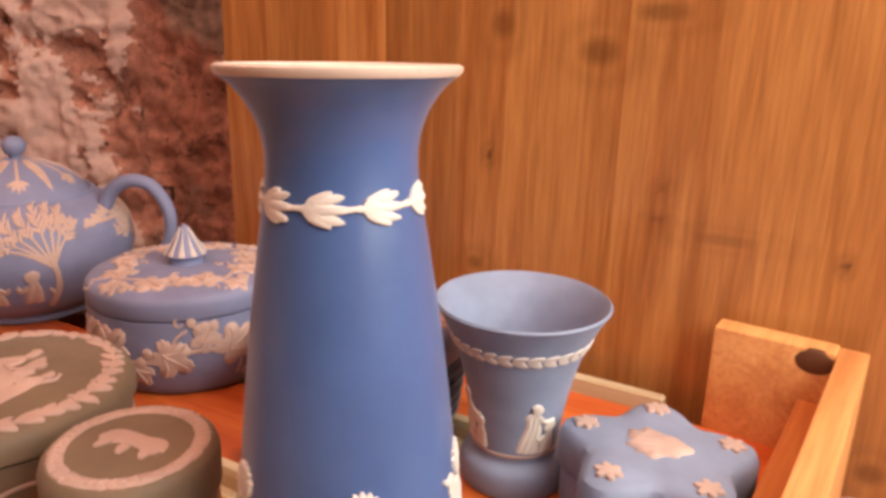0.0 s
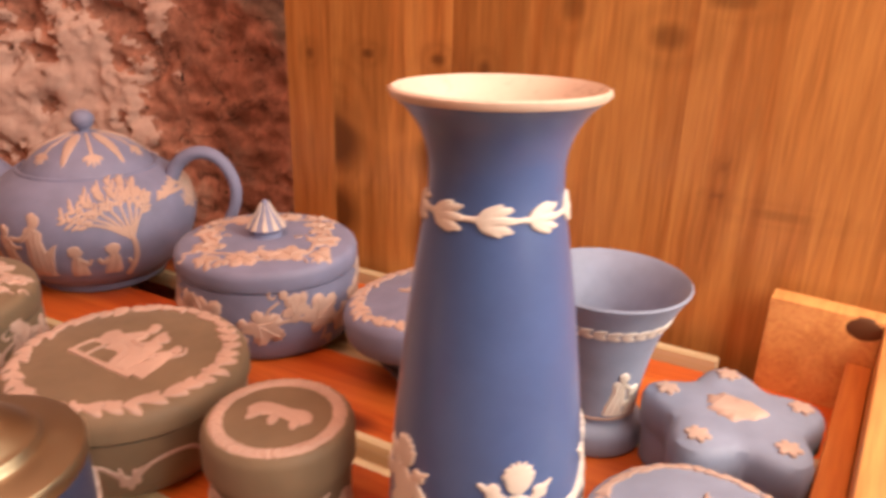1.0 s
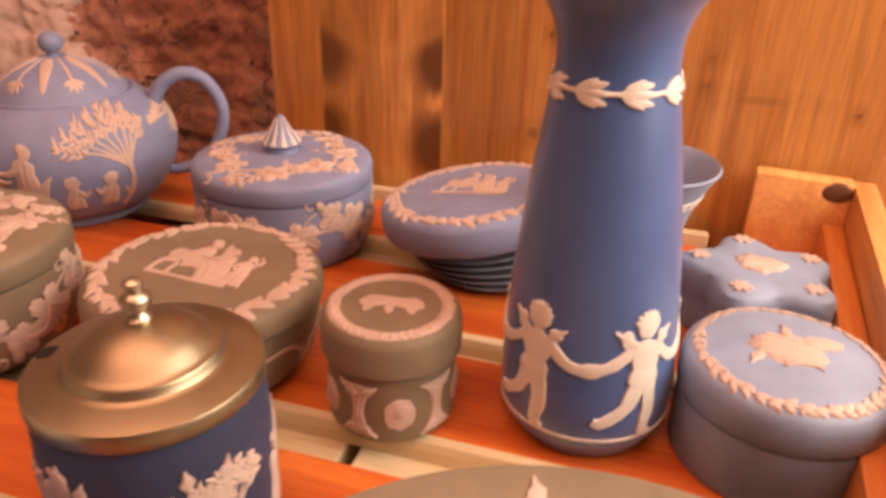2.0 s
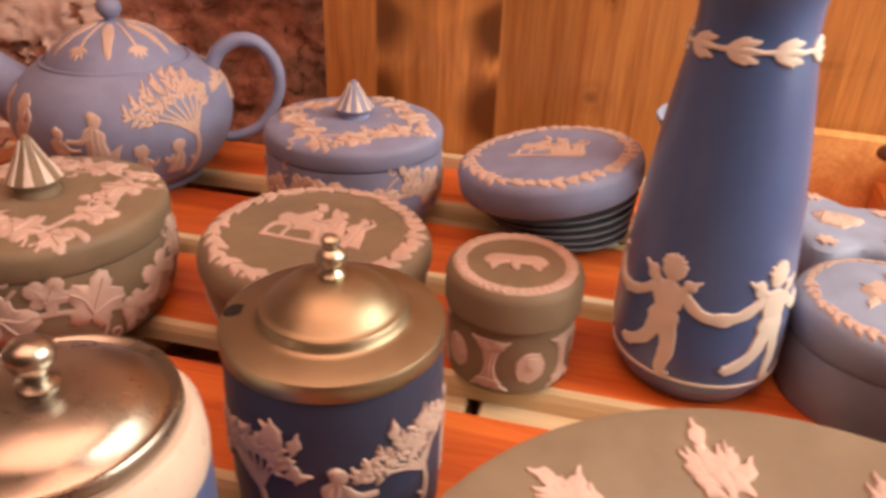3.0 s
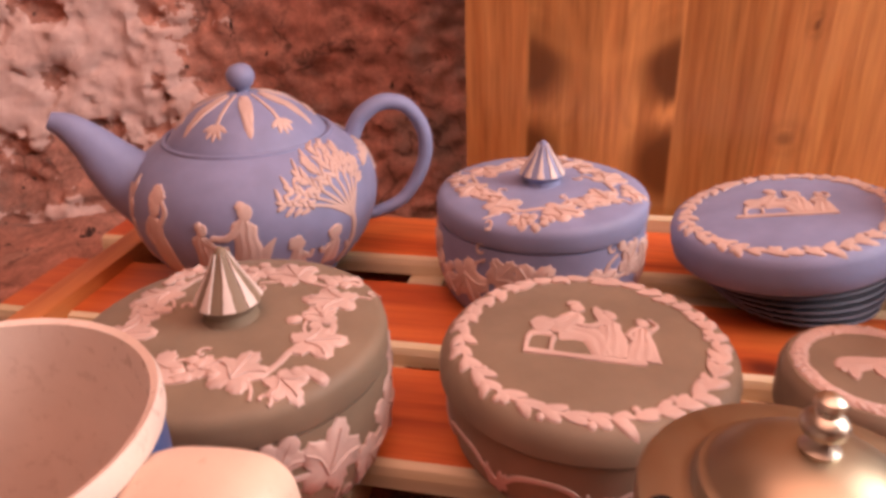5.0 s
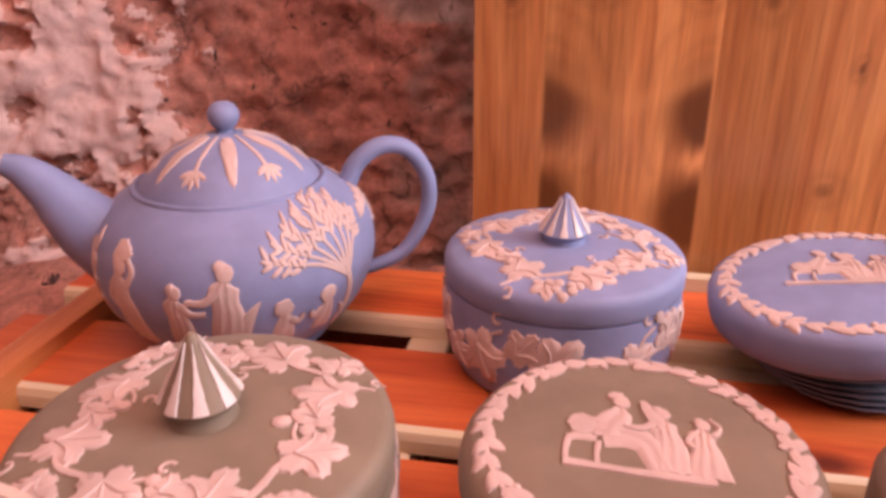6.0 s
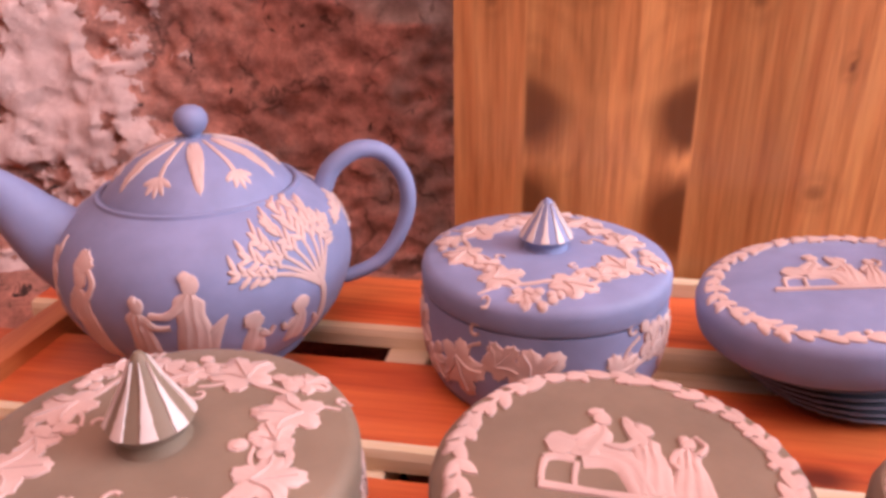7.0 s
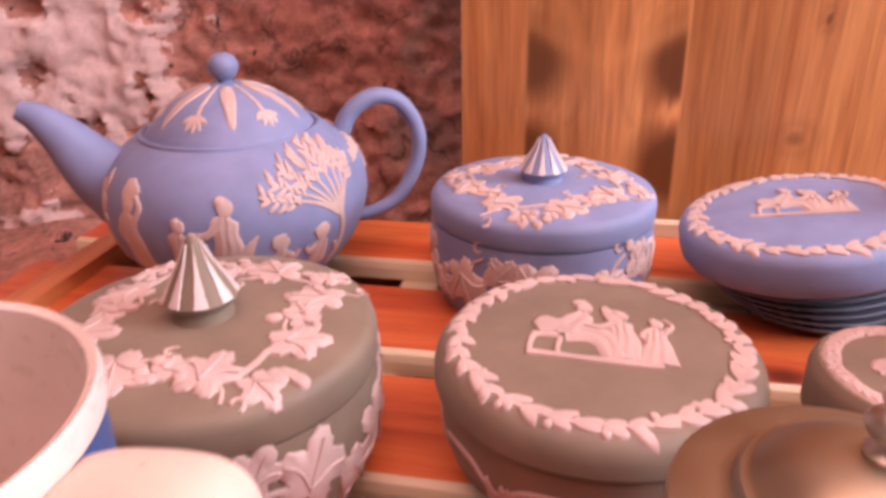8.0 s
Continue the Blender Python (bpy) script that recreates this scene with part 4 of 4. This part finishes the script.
def star_box():
    base = thing("star_box", (0.1320, 0.5690, 0), "grey-blue stoneware star-shaped box with a white cameo and small stars", "box", "", 0)
    n = 120

    def rad(a):
        return 0.0335 + 0.0054 * math.cos(5 * (a - radians(105)))

    def layers(spec):
        bm = bmesh.new()
        rings = []
        for k, z in spec:
            if k == 0:
                rings.append([bm.verts.new((0, 0, z))])
            else:
                rings.append([bm.verts.new(((rad(2 * math.pi * i / n) + k - 1) * math.cos(2 * math.pi * i / n), (rad(2 * math.pi * i / n) + k - 1) * math.sin(2 * math.pi * i / n), z)) for i in range(n)])
        for a, b in zip(rings, rings[1:]):
            for i in range(n):
                j = (i + 1) % n
                q = [a[i % len(a)], a[j % len(a)], b[j % len(b)], b[i % len(b)]]
                q = [v for x, v in enumerate(q) if v not in q[:x]]
                bm.faces.new(q)
        bmesh.ops.recalc_face_normals(bm, faces=bm.faces)
        return bm
    part("body", layers([(0, 0.0005), (0.995, 0), (0.998, 0.002), (0.9985, 0.019), (0.990, 0.019), (0, 0.019)]), CUPBLUE, base)
    lid = part("lid", layers([(0, 0.0193), (0.9985, 0.0193), (1.0, 0.021), (1.0, 0.032), (0.9985, 0.0355), (0.995, 0.0372), (0.985, 0.0378), (0.975, 0.0380), (0, 0.0382)]), CUPBLUE, base)
    top = on_top([(0, 0.0382), (0.02, 0.0380), (0.06, 0.0375)])
    rel = Relief(top, 61)
    out = []
    for i in range(48):
        w = 2 * math.pi * i / 48
        k = 1 + 0.10 * math.sin(3 * w + 0.7) + 0.07 * math.sin(7 * w) + rel.rnd.uniform(-0.05, 0.05) + (0.12 if i % 4 < 2 and 2.0 < w < 4.6 else 0)
        out.append((0.0112 * k * math.cos(w), 0.0090 * k * math.sin(w)))
    rel.ring_form(out, 0, 0, 0.0013)
    for k in range(4):
        rel.stroke([(-0.009 + 0.001 * k, -0.004 + 0.003 * k), (-0.004, -0.003 + 0.0028 * k), (0.001, -0.001 + 0.002 * k)], 0.0016, 0.0010, 0.0021)
    rel.finish("cameo", lid, "raised white cameo")
    for k in range(5):
        rel = Relief(top, 62 + k)
        a = radians(105 + 72 * k)
        cx, cy = 0.0285 * math.cos(a), 0.0285 * math.sin(a)
        petals = [(0.0054 * (0.55 + 0.45 * abs(math.cos(3 * w))), w) for w in (2 * math.pi * q / 36 for q in range(36))]
        rel.ring_form([(cx + q * math.cos(w), cy + q * math.sin(w)) for q, w in petals], cx, cy, 0.0012)
        rel.finish("rosette", lid, "raised white rosette")


star_box()


def ribbed_box():
    r = 0.0378
    base = thing("ribbed_box", (0.1345, 0.477, 0), "pale grey-blue stoneware round box with ribbed sides and white cameo lid", "box", "", 0)
    bm = lathe([(0, 0.0005), (r * 0.94, 0), (r * 0.97, 0.002), (r * 0.975, 0.028), (r * 0.9, 0.028), (0, 0.027)], 120)
    for v in bm.verts:
        if v.co.xy.length > r * 0.96:
            k = 1 + 0.006 * math.cos(60 * math.atan2(v.co.y, v.co.x))
            v.co.x *= k
            v.co.y *= k
    part("body", bm, CUPBLUE, base, "ribbed side")
    lid = [(0, 0.0283), (r * 0.97, 0.0283), (r, 0.030), (r, 0.039), (r * 0.975, 0.0425), (r * 0.93, 0.0445), (r * 0.8, 0.0462), (r * 0.4, 0.048), (0, 0.0485)]
    l = part("lid", lathe(lid), CUPBLUE, base)
    top = on_top([(q, z) for q, z in reversed(lid[4:])])
    rel = Relief(top, 71)
    laurel(rel, r * 0.86, 44, 0.0056, 0.006, 0.5)
    rel.finish("laurel_border", l, "raised white laurel border")
    rel = Relief(top, 72)
    rel.blob(0, 0, 0.0135, 0.0105, 0.2, 0.0009, 20, 0.2)
    for k in range(14):
        rel.blob(rel.rnd.gauss(0, 0.0065), rel.rnd.gauss(0, 0.005), 0.0055, 0.0042, rel.rnd.uniform(0, 3), 0.0013, 12, 0.2)
    for k in range(10):
        rel.leaf(rel.rnd.gauss(0, 0.005), rel.rnd.gauss(0, 0.004), 0.010, 0.0045, rel.rnd.uniform(0, 6.3), 0.0012, 4, 12)
    rel.finish("cameo", l, "raised white cameo")


ribbed_box()


def mustard_pot():
    r = 0.0341
    base = thing("lidded_jar", (-0.0574, 0.3660, 0), "dark blue stoneware mustard jar with a brass lid and white trees", "jar", "metal-lidded jars", 0)
    body = [(0, 0.0006), (r * 0.92, 0.0), (r * 0.99, 0.002), (r * 0.99, 0.008), (r * 1.0, 0.030), (r * 1.0, 0.050), (r * 0.985, 0.059), (r * 0.96, 0.0638), (r * 0.85, 0.0638), (r * 0.85, 0.01), (0, 0.008)]
    b = part("body", lathe(body, 72), NAVY, base)
    lid = [(0, 0.0640), (r * 0.985, 0.0640), (r * 1.0, 0.0647), (r * 1.0, 0.0690), (r * 0.985, 0.0699), (r * 0.90, 0.0708), (r * 0.74, 0.0717), (r * 0.685, 0.0720), (r * 0.665, 0.0726), (r * 0.655, 0.0742), (r * 0.635, 0.0752), (r * 0.60, 0.0755), (r * 0.57, 0.0762), (r * 0.50, 0.0788), (r * 0.36, 0.0820), (r * 0.18, 0.0841), (0, 0.0846)]
    l = part("lid", lathe(lid, 72), BRASS, base, "worn brass domed lid")
    k = [(0, 0.084), (0.0038, 0.0842), (0.0040, 0.0852), (0.0026, 0.0866), (0.0024, 0.0876), (0.0041, 0.0890), (0.0046, 0.0906), (0.0040, 0.0922), (0.0024, 0.0933), (0.0022, 0.0942), (0.0029, 0.0952), (0.0027, 0.0966), (0.0016, 0.0975), (0, 0.0977)]
    part("knob", lathe(k, 28), CLEAR, l, "bright turned knob")
    a = math.atan2(0.356 - 0.3635, -0.084 + 0.0556)
    # Solid disc on the lid; the slot's dark depth is only its black colour.
    s = lathe([(0, 0.0005), (0.0032, 0.0005), (0.0036, 0.0001), (0.0036, -0.003), (0, -0.003)], 20)
    bmesh.ops.transform(s, matrix=Matrix.Translation((r * 0.87 * math.cos(a), r * 0.87 * math.sin(a), 0.0706)) @ Euler((0, radians(6), a)).to_matrix().to_4x4(), verts=s.verts)
    part("spoon_slot", s, SLOT_SHADE, l, "black disc for the shade in the spoon slot")
    for i in range(4):
        rel = Relief(on_angle(body[2:7], r * 1.03), 81 + i)
        u = (radians(-112) + i * math.pi / 2) * r * 1.03
        rel.tree(u, 0.010, 0.038, 1)
        for k in range(12):
            rel.leaf(u + rel.rnd.gauss(0, 0.008), 0.043 + rel.rnd.gauss(0, 0.002), 0.008, 0.0045, rel.rnd.uniform(0, 6.3), 0.0012, 4, 12)
        rel.finish("tree", b, "raised white tree")
        rel = Relief(on_angle(body[2:7], r * 1.03), 181 + i)
        rel.draped(u + 0.026, 0.010, 0.032, 0.05, 1)
        rel.finish("draped_form", b, "raised white draped form")


mustard_pot()


def silver_pot():
    r = 0.034
    base = thing("lidded_jar", (-0.100, 0.2985, 0), "blue stoneware jar with a silver-plated lid and white band", "jar", "metal-lidded jars", 0)
    part("body", lathe([(0, 0.0006), (r * 0.9, 0), (r * 0.97, 0.002), (r * 1.0, 0.01), (r * 1.0, 0.058), (r * 0.9, 0.058), (0, 0.056)], 72), VASEBLUE, base)
    part("rim_band", lathe([(r * 0.86, 0.0582), (r * 1.003, 0.0582), (r * 1.01, 0.062), (r * 0.985, 0.070), (r * 0.93, 0.0735), (r * 0.84, 0.0735), (r * 0.84, 0.0582), (r * 0.86, 0.0582)], 72), CREAM, base, "white glazed rim")
    lid = [(0, 0.0737), (r * 0.86, 0.0737), (r * 0.885, 0.075), (r * 0.875, 0.0782), (r * 0.86, 0.0788), (r * 0.82, 0.0786), (r * 0.79, 0.0776), (r * 0.765, 0.0780), (r * 0.70, 0.0806), (r * 0.62, 0.0828), (r * 0.52, 0.0842), (r * 0.40, 0.0850), (r * 0.2, 0.0858), (0, 0.0860)]
    l = part("lid", lathe(lid, 80), SILVER, base, "polished silver-plated domed lid")
    k = [(0, 0.0855), (0.0046, 0.0860), (0.0048, 0.0867), (0.0028, 0.0877), (0.0026, 0.0890), (0.0042, 0.0908), (0.0054, 0.0932), (0.0053, 0.0955), (0.0036, 0.0974), (0, 0.0980)]
    part("knob", lathe(k, 32), SILVER, l, "silver ball knob")


silver_pot()


def mug():
    base = thing("handled_mug", (-0.213, 0.318, 0), "blue stoneware mug with white lining and buff square handle", "mug", "", 2)
    r = 0.0368
    outer = [(0, 0.0008), (r * 0.98, 0), (r * 1.03, 0.002), (r * 1.02, 0.03), (r * 0.98, 0.07), (r * 0.985, 0.094), (r * 1.0, 0.0985)]
    b = part("body", lathe(outer + [(r * 0.965, 0.0985), (r * 0.955, 0.09), (r * 0.93, 0.05), (r * 0.90, 0.008), (0, 0.006)], 80), MUGBLUE, base)
    lining = [(r * 0.97, 0.0987), (r * 1.012, 0.0989), (r * 1.016, 0.1020), (r * 0.995, 0.1042), (r * 0.955, 0.1035), (r * 0.935, 0.096), (r * 0.905, 0.05), (r * 0.86, 0.014), (0, 0.010)]
    part("lining", lathe(lining, 80), CREAM, base, "white glazed rim and lining")
    pts = spline([(0.034, 0, 0.0915), (0.040, 0, 0.0955), (0.047, 0, 0.0968), (0.0545, 0, 0.0970), (0.0582, 0, 0.0956), (0.0596, 0, 0.0915), (0.0602, 0, 0.080), (0.0590, 0, 0.064), (0.0545, 0, 0.048), (0.046, 0, 0.036), (0.034, 0, 0.029)], 6)
    bm = bmesh.new()
    rings = []
    for i, p in enumerate(pts):
        d = (pts[min(i + 1, len(pts) - 1)] - pts[max(i - 1, 0)]).normalized()
        u = Vector((-d.z, 0, d.x))
        # a strap with a flat outer face and rounded edges
        rings.append([bm.verts.new(p + u * a + Vector((0, w, 0))) for a, w in ((0.0040, -0.0058), (0.0044, 0), (0.0040, 0.0058), (0.0030, 0.0076), (-0.0030, 0.0076), (-0.0042, 0.0058), (-0.0048, 0), (-0.0042, -0.0058), (-0.0030, -0.0076), (0.0030, -0.0076))])
    for a, q in zip(rings, rings[1:]):
        for k in range(10):
            bm.faces.new((a[k], a[(k + 1) % 10], q[(k + 1) % 10], q[k]))
    bm.faces.new(rings[0])
    bm.faces.new(rings[-1])
    bmesh.ops.recalc_face_normals(bm, faces=bm.faces)
    part("handle", bm, BUFF, base, "buff white square-shouldered strap handle")
    per = 2 * math.pi * r
    for i in range(5):
        rel = Relief(on_angle(outer[2:6], r), 91 + i)
        rel.draped(per * i / 5 + 0.02, 0.022, 0.045, 0.03, 1)
        rel.finish("draped_form", b, "raised white draped form")
        rel = Relief(on_angle(outer[2:6], r), 191 + i)
        rel.tree(per * i / 5 + 0.042, 0.022, 0.040)
        rel.finish("tree", b, "raised white tree")


mug()


def dish():
    base = thing("serving_dish", (0.0885, 0.2955, 0), "wide sage green stoneware plate with scattered white branch reliefs", "plate", "", 0)
    r = 0.1155
    p = [(0, 0.0012), (r * 0.55, 0.0), (r * 0.58, 0.003), (r * 0.7, 0.012), (r * 0.985, 0.0265), (r, 0.0285), (r * 0.995, 0.0300), (r * 0.97, 0.0302), (r * 0.70, 0.0225), (r * 0.62, 0.0175), (r * 0.55, 0.0165), (0, 0.0160)]
    part("plate", lathe(p, 128), SAGE, base)
    top = on_top([(q, z) for q, z in reversed(p[6:])])
    for i in range(11):
        rel = Relief(top, 95 + i)
        a = 2 * math.pi * i / 11 + 0.12
        q = r * 0.755
        u, v = q * math.cos(a), q * math.sin(a)
        rel.stroke([(u - 0.016 * math.cos(a), v - 0.016 * math.sin(a)), (u - 0.004 * math.cos(a + 0.4), v), (u, v)], 0.003, 0.004, 0.0013)
        branch = rel.finish("branch", base, "raised white branch")
        for k in range(15):
            w = rel.rnd.uniform(-0.9, 0.9)
            spray = Relief(top, 300 + 20 * i + k)
            spray.leaf(u + rel.rnd.gauss(0, 0.0045), v + rel.rnd.gauss(0, 0.0035), 0.0115, 0.0066, a + w, 0.0013, 4, 14)
            spray.finish("leaf", branch)


dish()


def teapot():
    base = thing("teapot", (-0.289, 0.580, 0), "pale blue stoneware teapot with white tree and draped forms relief", "teapot", "", 30)
    key = [(0.040, 0.0), (0.042, 0.0015), (0.0425, 0.006), (0.0500, 0.011), (0.0588, 0.022), (0.0645, 0.036), (0.0656, 0.048), (0.0625, 0.060), (0.0560, 0.0685), (0.0480, 0.0745), (0.0445, 0.0765)]
    outer = [tuple(p) for p in spline(key, 3)]
    b = part("body", lathe([(0, 0.0008)] + outer + [(0.0444, 0.0770), (0.0441, 0.0779), (0.0432, 0.0783), (0.0421, 0.0779), (0.0416, 0.0765), (0, 0.075)], 96), LILAC, base)
    lid = [(0.0, 0.0767), (0.0400, 0.0767), (0.0408, 0.0772), (0.0392, 0.0798), (0.0330, 0.0866), (0.0250, 0.0925), (0.0150, 0.0965), (0.0060, 0.0990), (0, 0.0995)]
    l = part("lid", lathe(lid, 72), LILAC, base, "domed lid with white palm leaves")
    part("knob", lathe([(0, 0.098), (0.0036, 0.0985), (0.0034, 0.1005), (0.0055, 0.1022), (0.0072, 0.1055), (0.0072, 0.1085), (0.0055, 0.1115), (0.003, 0.1128), (0, 0.1132)], 32), LILAC, l, "ball knob")
    rel = Relief(on_top([(q, z) for q, z in reversed(lid[2:])]), 101)
    for i in range(12):
        a = 2 * math.pi * i / 12
        if i % 2:
            rel.leaf(0.008 * math.cos(a), 0.008 * math.sin(a), 0.0285, 0.0080, a, 0.0012, 0, 34)
        else:
            rel.stroke([(q * math.cos(a), q * math.sin(a)) for q in (0.008, 0.016, 0.024, 0.031)], 0.0016, 0.0022, 0.0009)
            for s in (-1.2, -0.6, 0, 0.6, 1.2):
                rel.leaf(0.030 * math.cos(a), 0.030 * math.sin(a), 0.0068, 0.003, a + s, 0.0010, 0, 10)
    rel.finish("palm_leaves", l, "raised white palm leaves")
    # spout on the -x side, handle on the +x side
    sp = spline([(-0.046, 0, 0.044), (-0.0605, 0, 0.0575), (-0.0695, 0, 0.0690), (-0.0765, 0, 0.0795), (-0.0850, 0, 0.0890), (-0.0930, 0, 0.0935)], 6)
    n = len(sp)
    part("spout", tube(sp, [0.0225 - 0.0180 * (i / (n - 1)) ** 0.78 for i in range(n)], 20, 0.85), LILAC, base)
    ha = spline([(0.054, 0, 0.068), (0.0605, 0, 0.0795), (0.073, 0, 0.0862), (0.0865, 0, 0.0825), (0.0960, 0, 0.067), (0.0950, 0, 0.048), (0.083, 0, 0.029), (0.066, 0, 0.022), (0.058, 0, 0.0225)], 7)
    n = len(ha)
    part("handle", tube(ha, [0.0054 - 0.0018 * (i / (n - 1)) for i in range(n)], 16, 0.9, (0, 1, 0)), LILAC, base)
    R = 0.0668

    def u_of(deg):
        return radians(deg) * R

    def applied(name, seed, label, *calls):
        rel = Relief(on_angle(outer, R), seed)
        for call in calls:
            call(rel)
        rel.finish(name, b, label)

    # the side that faces the room, from the spout round to the handle
    applied("tree", 102, "raised white tree", lambda q: q.tree(u_of(-51), 0.015, 0.060, 1))
    applied("draped_form", 104, "raised white draped form", lambda q: q.draped(u_of(-99), 0.0195, 0.043, 0.03, -1))
    applied("branch", 124, "raised white branch", lambda q: [q.leaf(u_of(-94), 0.022 + 0.003 * k, 0.013, 0.004, 1.2 - 0.1 * k, 0.001, 0, 10) for k in range(5)])
    applied("draped_form", 105, "raised white draped form", lambda q: q.draped(u_of(-117), 0.0195, 0.034, 0.02, 1))
    applied("seated_form", 106, "raised white small seated form", lambda q: q.small_form(u_of(-78), 0.0195, 0.023, 1))
    applied("seated_form", 107, "raised white small seated form", lambda q: q.small_form(u_of(-59), 0.0195, 0.023, -1))
    applied("draped_form", 108, "raised white form with a basket", lambda q: q.draped(u_of(-139), 0.0195, 0.042, -0.05, 0))
    applied("basket", 128, "raised white basket of leaves", lambda q: q.blob(u_of(-140), 0.0622, 0.0058, 0.0044, 0, 0.0015, 26, 0.2))
    for k in range(4):
        applied("tree", 110 + k, "raised white tree", lambda q: q.tree(u_of(20 + 40 * k), 0.018, 0.05))
    rel = Relief(on_angle(outer, R), 103)
    for k in range(7):
        rel.leaf(u_of(-28 + 6 * k), 0.0665 - 0.0015 * abs(k - 3), 0.011, 0.006, 0.3, 0.0011, 4, 14)
    rel.stroke([(u_of(-28 + 6 * k), 0.063) for k in range(8)], 0.0022, 0.0022, 0.001)
    for k in range(9):
        rel.leaf(u_of(180 - 20 + 40 * (k % 2)), 0.026 + 0.0045 * k, 0.009, 0.005, 1.57, 0.0011, 4, 12)
    for s in (-1, 1):
        rel.stroke([(u_of(180 + s * 18), 0.022), (u_of(180 + s * 19), 0.042), (u_of(180 + s * 14), 0.062)], 0.0035, 0.003, 0.001)
    rel.finish("handle_leaves", b, "raised white leaves at handle and spout")


teapot()
